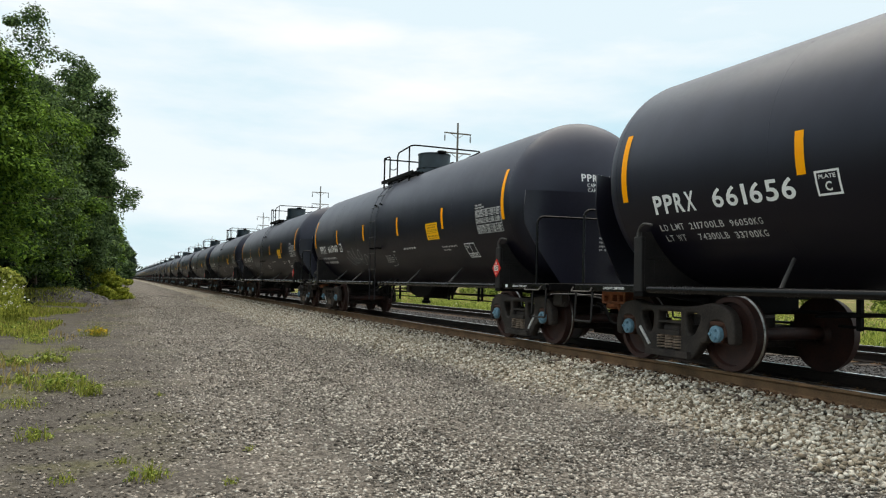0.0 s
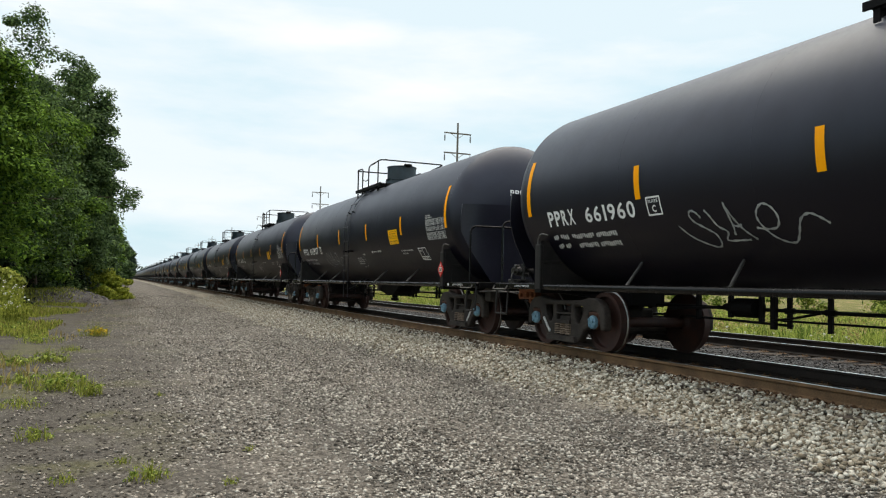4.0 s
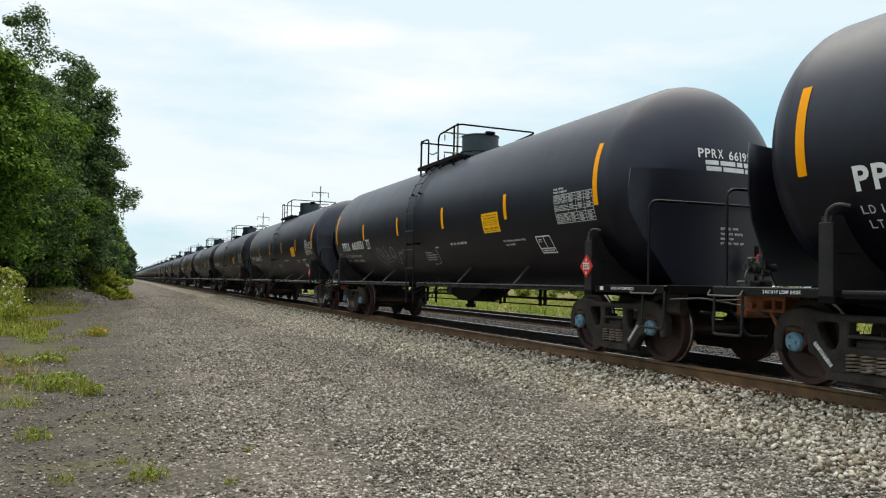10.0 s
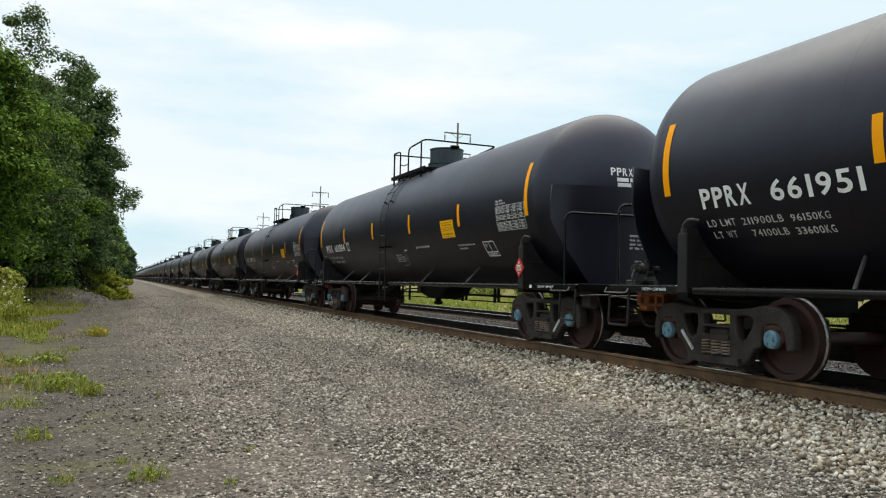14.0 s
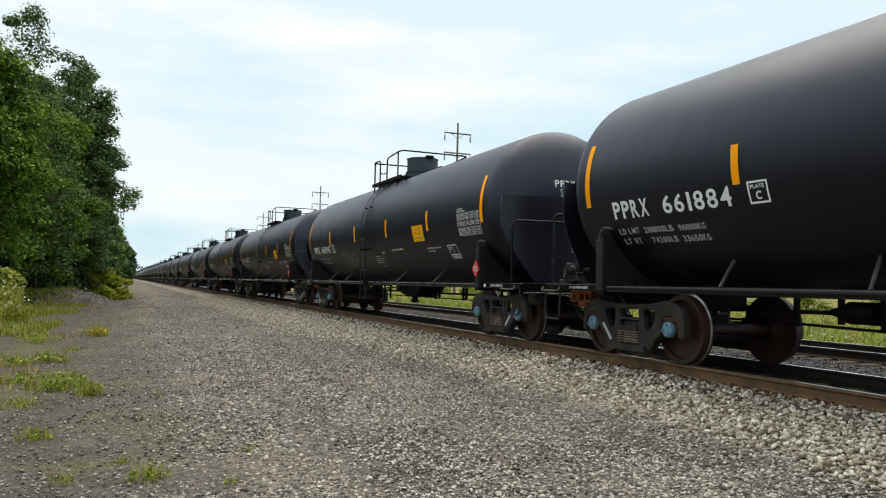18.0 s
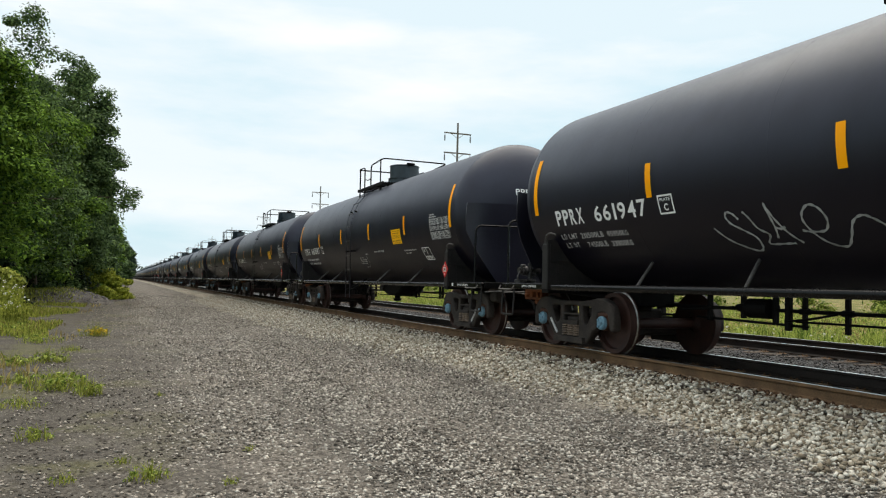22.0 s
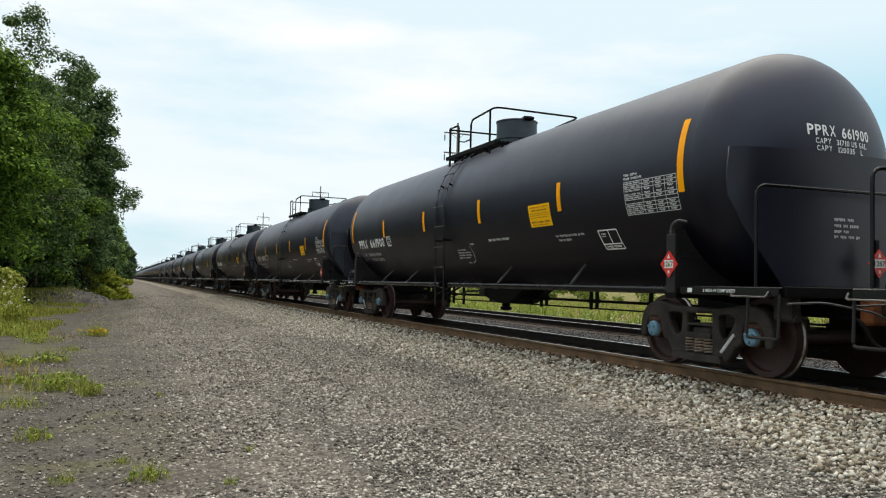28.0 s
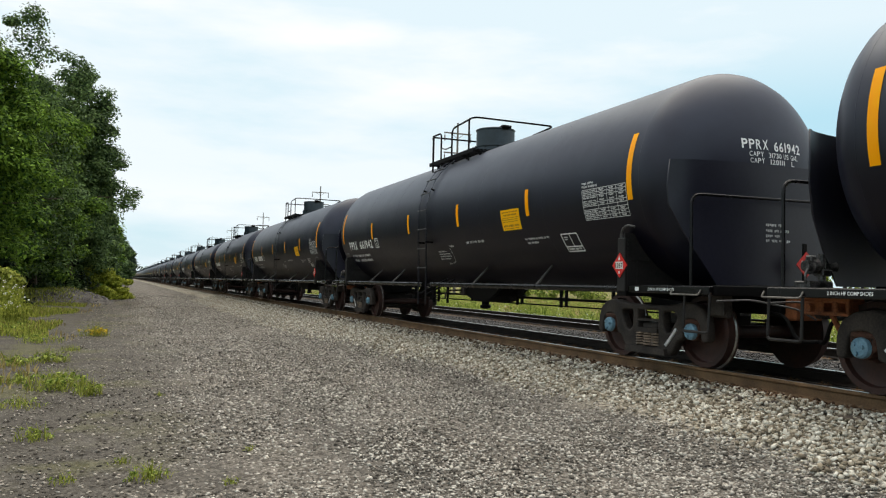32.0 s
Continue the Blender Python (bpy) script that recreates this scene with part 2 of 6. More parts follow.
def lathe(bm, prof, seg, axis="Y", at=(0, 0, 0), caps=True):
    """Turns a profile of (along, radius) about an axis."""
    rings = []
    for a, r in prof:
        ring = []
        for k in range(seg):
            c, s = math.cos(TAU * k / seg) * r, math.sin(TAU * k / seg) * r
            p = {"Y": (c, a, s), "X": (a, c, s), "Z": (c, s, a)}[axis]
            ring.append(bm.verts.new((p[0] + at[0], p[1] + at[1], p[2] + at[2])))
        rings.append(ring)
    for a, b in zip(rings, rings[1:]):
        for k in range(seg):
            bm.faces.new((a[k], a[(k + 1) % seg], b[(k + 1) % seg], b[k]))
    if caps:
        bm.faces.new(rings[0][::-1])
        bm.faces.new(rings[-1])
    bmesh.ops.recalc_face_normals(bm, faces=bm.faces[:])
    return bm


def plate(bm, outline, x0, x1):
    """An outline of (y, z) points as a plate from x0 to x1."""
    a = [bm.verts.new((x0, y, z)) for y, z in outline]
    b = [bm.verts.new((x1, y, z)) for y, z in outline]
    n = len(a)
    fs = [bm.faces.new(a), bm.faces.new(b[::-1])]
    for i in range(n):
        fs.append(bm.faces.new((a[i], b[i], b[(i + 1) % n], a[(i + 1) % n])))
    bmesh.ops.recalc_face_normals(bm, faces=fs)
    return bm


# ---- ground ----
def ground_height(x, y):
    """The bed of both tracks, the gravel road and the rougher verge."""
    if x > -3.0 and x < 9.4:
        if x < -1.05:
            h = GROUND + (x + 3.0) / 1.95 * (-0.19 - GROUND)
        elif x > 6.9:
            h = -0.19 - (x - 6.9) / 2.5 * 0.5
        elif x < -0.5:
            h = -0.186
        else:
            h = -0.20
        return h
    if x >= 9.4:
        return -0.69 + min(0.25, (x - 9.4) * 0.03)
    h = GROUND
    if x < -9.0:
        k = min(1.0, (-9.0 - x) / 4.0)
        h += k * 0.25 * noise.noise(Vector((x * 0.25, y * 0.12, 0))) + k * 0.12
    return h


def make_ground():
    xs = [-1500, -500, -160, -80, -50, -36, -28, -22, -18, -15, -13, -11.5, -10.5, -9.8, -9.2]
    xs += [-8.8 + 0.4 * i for i in range(14)] + [-3.0, -2.6, -2.2, -1.8, -1.4, -1.05, -0.7, -0.5, -0.4, 0.0, 0.9, 1.5, 2.5, 3.5, 4.0, 5.0, 5.8, 6.9, 7.7, 8.5, 9.4, 11, 13, 16, 20, 28, 40, 60, 100, 200, 500, 1500]
    ys = [-120, -60, -30, -15, -8, -4, -2]
    y = 0.0
    while y < 4000:
        ys.append(y)
        y += 0.6 + y * 0.045
    ys.append(4200)
    verts, faces = [], []
    for y in ys:
        for x in xs:
            n = 0.02 * noise.noise(Vector((x * 0.7, y * 0.7, 3.0))) if -40 < x < 40 and y < 120 else 0
            verts.append((x, y, ground_height(x, y) + n))
    w = len(xs)
    for j in range(len(ys) - 1):
        for i in range(w - 1):
            faces.append((j * w + i, j * w + i + 1, (j + 1) * w + i + 1, (j + 1) * w + i))
    ob = mesh_ob("ground", verts, faces, M_GROUND, smooth=True)
    return tagged(ob, "grey gravel road between grassy verge and pale railway ballast", "ground", kind="structure")


def ground_material():
    m = bpy.data.materials.new("gravel_and_grass")
    m.use_nodes = True
    nt = m.node_tree
    N, Lk = nt.nodes.new, nt.links.new
    b = nt.nodes["Principled BSDF"]
    b.inputs["Roughness"].default_value = 0.95
    b.inputs["Specular IOR Level"].default_value = 0.15
    geo, sep = N("ShaderNodeNewGeometry"), N("ShaderNodeSeparateXYZ")
    Lk(geo.outputs["Position"], sep.inputs[0])

    def nz(scale, detail=4, kind="ShaderNodeTexNoise"):
        n = N(kind)
        n.inputs["Scale"].default_value = scale
        if kind == "ShaderNodeTexNoise":
            n.inputs["Detail"].default_value = detail
        Lk(geo.outputs["Position"], n.inputs["Vector"])
        return n

    def ramp(src, stops):
        r = N("ShaderNodeValToRGB")
        while len(r.color_ramp.elements) < len(stops):
            r.color_ramp.elements.new(0.5)
        for e, (p, c) in zip(r.color_ramp.elements, stops):
            e.position, e.color = p, (*c, 1)
        Lk(src, r.inputs["Fac"])
        return r.outputs["Color"]

    def zone(lo, hi, wobble, scale):
        """0 below lo, 1 above hi along x, with a ragged edge."""
        n = nz(scale, 5)
        a = N("ShaderNodeMath"); a.operation = "MULTIPLY_ADD"
        a.inputs[1].default_value = wobble
        Lk(n.outputs["Fac"], a.inputs[0]); Lk(sep.outputs["X"], a.inputs[2])
        r = N("ShaderNodeMapRange")
        r.interpolation_type = "SMOOTHSTEP"
        r.inputs["From Min"].default_value, r.inputs["From Max"].default_value = lo + wobble / 2, hi + wobble / 2
        Lk(a.outputs[0], r.inputs["Value"])
        return r.outputs["Result"]

    def mix(f, c1, c2):
        x = N("ShaderNodeMixRGB")
        Lk(f, x.inputs[0])
        Lk(c1, x.inputs[1]); Lk(c2, x.inputs[2])
        return x.outputs[0]

    cells = nz(34, kind="ShaderNodeTexVoronoi")
    grit = ramp(cells.outputs["Color"], [(0.15, (0.050, 0.044, 0.037)), (0.5, (0.165, 0.145, 0.124)), (0.9, (0.36, 0.325, 0.28))])
    dust_or_sheen = ramp(nz(1.3, 6).outputs["Fac"], [(0.35, (0.098, 0.086, 0.073)), (0.65, (0.175, 0.154, 0.131))])
    half = N("ShaderNodeValue"); half.outputs[0].default_value = 0.25
    road = mix(half.outputs[0], grit, dust_or_sheen)
    # darker, finer wheel tracks along the road
    stretch, long_n, worn = N("ShaderNodeMapping"), N("ShaderNodeTexNoise"), N("ShaderNodeMapRange")
    stretch.inputs["Scale"].default_value = (1.1, 0.10, 1.0)
    long_n.inputs["Scale"].default_value, long_n.inputs["Detail"].default_value = 1.0, 5
    worn.inputs["From Min"].default_value, worn.inputs["From Max"].default_value, worn.inputs["To Max"].default_value = 0.48, 0.66, 0.55
    Lk(geo.outputs["Position"], stretch.inputs[0]); Lk(stretch.outputs[0], long_n.inputs["Vector"]); Lk(long_n.outputs["Fac"], worn.inputs["Value"])
    fines = ramp(nz(6, 6).outputs["Fac"], [(0.3, (0.070, 0.063, 0.056)), (0.7, (0.135, 0.122, 0.107))])
    road = mix(worn.outputs["Result"], road, fines)
    old = ramp(cells.outputs["Color"], [(0.1, (0.018, 0.018, 0.019)), (0.5, (0.055, 0.054, 0.054)), (0.9, (0.15, 0.147, 0.145))])
    cells2 = nz(20, kind="ShaderNodeTexVoronoi")
    ballast = ramp(cells2.outputs["Color"], [(0.1, (0.12, 0.10, 0.073)), (0.5, (0.34, 0.295, 0.23)), (0.9, (0.60, 0.54, 0.44))])
    soil = ramp(nz(2.2, 8).outputs["Fac"], [(0.3, (0.036, 0.031, 0.026)), (0.5, (0.066, 0.058, 0.048)), (0.7, (0.100, 0.089, 0.075))])
    mossy = N("ShaderNodeMapRange")
    mossy.inputs["From Min"].default_value, mossy.inputs["From Max"].default_value, mossy.inputs["To Max"].default_value = 0.5, 0.62, 0.6
    Lk(nz(0.9, 7).outputs["Fac"], mossy.inputs["Value"])
    moss = ramp(nz(11, 4).outputs["Fac"], [(0.3, (0.07, 0.078, 0.022)), (0.7, (0.17, 0.16, 0.05))])
    peb = N("ShaderNodeValue"); peb.outputs[0].default_value = 0.25
    earth = mix(peb.outputs[0], mix(mossy.outputs["Result"], soil, moss), grit)
    grass = ramp(nz(3.5, 6).outputs["Fac"], [(0.3, (0.06, 0.08, 0.018)), (0.55, (0.13, 0.15, 0.035)), (0.8, (0.24, 0.22, 0.075))])
    bare = ramp(nz(14, 5).outputs["Fac"], [(0.3, (0.17, 0.115, 0.05)), (0.7, (0.46, 0.34, 0.17))])
    patchy = N("ShaderNodeMapRange")
    patchy.inputs["From Min"].default_value, patchy.inputs["From Max"].default_value = 0.48, 0.60
    Lk(nz(0.6, 7).outputs["Fac"], patchy.inputs["Value"])
    field = mix(patchy.outputs["Result"], grass, bare)
    col = mix(zone(-8.7, -5.9, 1.8, 0.6), earth, road)
    col = mix(zone(-13.5, -10.0, 4.0, 0.25), grass, col)
    col = mix(zone(-2.6, -2.05, 0.7, 1.3), col, ballast)
    # shade below the train, painted as near-black stone between the rails
    bed_shade = ramp(cells.outputs["Color"], [(0.1, (0.012, 0.010, 0.009)), (0.5, (0.030, 0.026, 0.023)), (0.9, (0.075, 0.066, 0.060))])
    col = mix(zone(-0.9, -0.5, 0.1, 1.3), col, bed_shade)
    col = mix(zone(0.95, 1.35, 0.2, 1.3), col, old)
    col = mix(zone(7.6, 8.3, 0.7, 1.3), col, field)
    # rust washed off the rails on to the bed beside them
    d = N("ShaderNodeMath"); d.operation = "ADD"; d.inputs[1].default_value = 0.9
    ab = N("ShaderNodeMath"); ab.operation = "ABSOLUTE"
    fall = N("ShaderNodeMapRange")
    fall.inputs["From Min"].default_value, fall.inputs["From Max"].default_value = 0.30, 0.10
    fall.inputs["To Max"].default_value = 0.85
    Lk(sep.outputs["X"], d.inputs[0]); Lk(d.outputs[0], ab.inputs[0]); Lk(ab.outputs[0], fall.inputs["Value"])
    rust = ramp(nz(9, 5).outputs["Fac"], [(0.3, (0.045, 0.026, 0.016)), (0.7, (0.14, 0.085, 0.055))])
    col = mix(fall.outputs["Result"], col, rust)
    Lk(col, b.inputs["Base Color"])
    bp = N("ShaderNodeBump")
    bp.inputs["Strength"].default_value, bp.inputs["Distance"].default_value = 0.9, 0.03
    bp.invert = True
    fine = nz(70, kind="ShaderNodeTexVoronoi")
    add = N("ShaderNodeMath"); add.operation = "MULTIPLY_ADD"; add.inputs[1].default_value = 0.4
    Lk(fine.outputs["Distance"], add.inputs[0]); Lk(cells.outputs["Distance"], add.inputs[2])
    Lk(add.outputs[0], bp.inputs["Height"]); Lk(bp.outputs[0], b.inputs["Normal"])
    return m


M_GROUND = ground_material()
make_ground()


# ---- rails ----
def make_track(cx, number):
    t = thing("track_%d" % number, "railway track of worn steel rails on timber ties", "track", kind="structure")
    half = [(0.024, -0.0015), (0.0345, -0.005), (0.037, -0.03), (0.030, -0.042), (0.009, -0.052), (0.008, -0.135), (0.025, -0.15), (0.070, -0.163), (0.070, -0.172)]
    side = half + [(-x, z) for x, z in reversed(half)]
    ys = [-120, 3, 30, 120, 500, 2500]
    for s in (-1, 1):
        x0 = cx + s * GAUGE
        verts = [(x0 + a, y, b) for y in ys for a, b in side]
        n = len(side)
        faces = [(j * n + i, j * n + i + 1, (j + 1) * n + i + 1, (j + 1) * n + i) for j in range(len(ys) - 1) for i in range(n - 1)]
        # all rails but the nearest take the colour darkened for shade
        rail = mesh_ob("rail", verts, faces, M_RAIL if x0 < 0 else M_RAIL_SHADE, t)
        head = [(-0.026, -0.0014), (-0.020, 0.0), (0.020, 0.0), (0.026, -0.0014)]
        verts = [(x0 + a, y, b) for y in ys for a, b in head]
        n = len(head)
        faces = [(j * n + i, j * n + i + 1, (j + 1) * n + i + 1, (j + 1) * n + i) for j in range(len(ys) - 1) for i in range(n - 1)]
        mesh_ob("running_surface", verts, faces, M_HEAD, rail, "polished bright steel rail head")
    return t


TRACKS = [make_track(0.0, 1), make_track(TRACK2, 2)]


# ---- tank car ----
HALF, TAIL, DOME = 7.47, 7.63, 0.76      # straight shell ahead of and behind the middle, depth of the heads


def tank_profile(n=12):
    prof = []
    for i in range(n + 1):
        a = math.pi / 2 * i / n
        prof.append((-HALF - math.cos(a) * DOME, max(0.02, math.sin(a) * RT)))
    return prof + [(-a + TAIL - HALF, r) for a, r in reversed(prof)]


def arc(z):
    """Length along the tank's skin from its widest line up to height z."""
    return RT * math.asin((z - ZT) / RT)


def skin(v, a, lift=0.004):
    """A point of the near skin: v along the car, a along the skin."""
    return (-(RT + lift) * math.cos(a / RT), v, ZT + (RT + lift) * math.sin(a / RT))


def patch(bm, v0, v1, a0, a1, lift=0.004, n=None):
    """A thin painted patch that follows the skin."""
    n = n or max(1, int(abs(a1 - a0) / 0.09))
    rows = [(bm.verts.new(skin(v0, a0 + (a1 - a0) * i / n, lift)), bm.verts.new(skin(v1, a0 + (a1 - a0) * i / n, lift))) for i in range(n + 1)]
    for (a, b), (c, d) in zip(rows, rows[1:]):
        bm.faces.new((a, b, d, c))
    return bm


def stroke(bm, pts, w=0.018, lift=0.006):
    """A painted line on the skin through (v, a) points."""
    out = []
    for i, p in enumerate(pts):
        q, r = pts[max(i - 1, 0)], pts[min(i + 1, len(pts) - 1)]
        dx, dy = r[0] - q[0], r[1] - q[1]
        k = math.hypot(dx, dy) or 1
        ww = w * (0.75 + 0.25 * math.sin(i * 1.7))
        nx, ny = -dy / k * ww, dx / k * ww
        out.append((bm.verts.new(skin(p[0] + nx, p[1] + ny, lift)), bm.verts.new(skin(p[0] - nx, p[1] - ny, lift))))
    for (a, b), (c, d) in zip(out, out[1:]):
        bm.faces.new((a, b, d, c))
    return bm


GLYPHS = {}


def lettering(text, bold=0.0):
    """Flat letters of height 1 from x = 0, as vertices and faces."""
    key = (text, bold)
    if key not in GLYPHS:
        cu = bpy.data.curves.new("letters", "FONT")
        cu.body, cu.size, cu.offset, cu.resolution_u = text, 1.0, bold, 3
        ob = new("letters", cu)
        me = bpy.data.meshes.new_from_object(ob.evaluated_get(bpy.context.evaluated_depsgraph_get()))
        vs = np.array([tuple(v.co) for v in me.vertices])
        fs = [tuple(p.vertices) for p in me.polygons]
        bpy.data.objects.remove(ob)
        bpy.data.curves.remove(cu)
        bpy.data.meshes.remove(me)
        vs[:, :2] -= vs[:, :2].min(0)
        vs[:, :2] /= vs[:, :2].max(0)
        GLYPHS[key] = (vs, fs)
    return GLYPHS[key]


def write(text, v0, v1, z0, z1, bold=0.0, lift=0.006, bm=None):
    """Letters on the skin from v0 to v1, between two heights."""
    bm = bm or bmesh.new()
    vs, fs = lettering(text, bold)
    a0, a1 = arc(z0), arc(z1)
    made = [bm.verts.new(skin(v0 + (v1 - v0) * x, a0 + (a1 - a0) * y, lift)) for x, y, _ in vs]
    for f in fs:
        try:
            bm.faces.new([made[i] for i in f])
        except ValueError:
            pass
    return bm


def cells(text, gap=0.27):
    """Stencils cut one by one: (character, start, end) along a line of length 1."""
    wide = [{"1": 0.50, "I": 0.24, " ": 0.55, "M": 1.15, "W": 1.2}.get(c, 1.0) for c in text]
    total = sum(wide) + gap * (len(text) - 1)
    out, at = [], 0.0
    for c, w in zip(text, wide):
        inset = 0.11 if c == "1" else 0.0
        if c != " ":
            out.append((c, (at + inset) / total, (at + w - inset * 0.6) / total))
        at += w + gap
    return out


def stencil(text, v0, v1, z0, z1, bold=0.0, bm=None, gap=0.27):
    """Evenly spaced block letters on the skin."""
    bm = bm or bmesh.new()
    for c, a, b in cells(text, gap):
        write(c, v0 + (v1 - v0) * a, v0 + (v1 - v0) * b, z0, z1, bold, bm=bm)
    return bm


def bars(bm, v0, v1, z0, z1, words, lift=0.006, letters=True):
    """A line of writing too small to read: short bars, one to a letter."""
    way = 1 if v1 > v0 else -1
    gap = 0.8 * (z1 - z0) * way if letters else 0.025 * way
    total = sum(words)
    room = (v1 - v0) - gap * (len(words) - 1)
    v = v0
    for w in words:
        step = room * w / total
        n = max(1, round(abs(step) / (0.78 * (z1 - z0)))) if letters else 1
        for i in range(n):
            low = z0 + (z1 - z0) * (0.0, 0.12, 0.0, 0.3, 0.0)[(i * 3 + w) % 5] if letters else z0
            top = z1 - (z1 - z0) * (0.0, 0.0, 0.22, 0.0, 0.1)[(i * 2 + w) % 5] if letters else z1
            patch(bm, v + step * i / n, v + step * (i + (0.74 if n > 1 else 1.0)) / n, arc(low), arc(top), lift, 1)
        v += step + gap
    return bm


def casting(bm, x):
    """A cast side frame in the plane at x: rounded outline, two raking windows and the bolster opening."""
    half = [(0.30, 0.765), (0.55, 0.785), (0.76, 0.825), (0.98, 0.80), (1.12, 0.71), (1.185, 0.56), (1.185, 0.345), (1.075, 0.335), (1.06, 0.50), (1.02, 0.585), (0.94, 0.625),
            (0.83, 0.62), (0.75, 0.575), (0.725, 0.49), (0.715, 0.35), (0.625, 0.335), (0.545, 0.22), (0.45, 0.115)]
    outer = half + [(-y, z) for y, z in reversed(half)]
    win = [(0.325, 0.69), (0.50, 0.70), (0.605, 0.675), (0.60, 0.60), (0.475, 0.41), (0.385, 0.405), (0.335, 0.50)]
    mid = [(-0.225, 0.215), (0.225, 0.215), (0.225, 0.70), (-0.225, 0.70)]
    cu = bpy.data.curves.new("outline", "CURVE")
    cu.dimensions, cu.fill_mode, cu.extrude, cu.bevel_depth, cu.bevel_resolution = "2D", "BOTH", 0.042, 0.026, 2
    cu.offset = -0.022
    for loop, r in ((outer, 0.05), (win, 0.05), ([(-y, z) for y, z in reversed(win)], 0.05), (mid, 0.03)):
        pts = bend([(*loop[-1], 0), *[(*p, 0) for p in loop], (*loop[0], 0)], r, 3)[1:-1]
        sp = cu.splines.new("POLY")
        sp.points.add(len(pts) - 1)
        for q, p in zip(sp.points, pts):
            q.co = (p.x, p.y, 0, 1)
        sp.use_cyclic_u = True
    ob = new("outline", cu)
    me = bpy.data.meshes.new_from_object(ob.evaluated_get(bpy.context.evaluated_depsgraph_get()))
    me.transform(Matrix(((0, 0, 1, x), (1, 0, 0, 0), (0, 1, 0, 0), (0, 0, 0, 1))))
    bm.from_mesh(me)
    bpy.data.objects.remove(ob)
    bpy.data.curves.remove(cu)
    bpy.data.meshes.remove(me)
    return bm


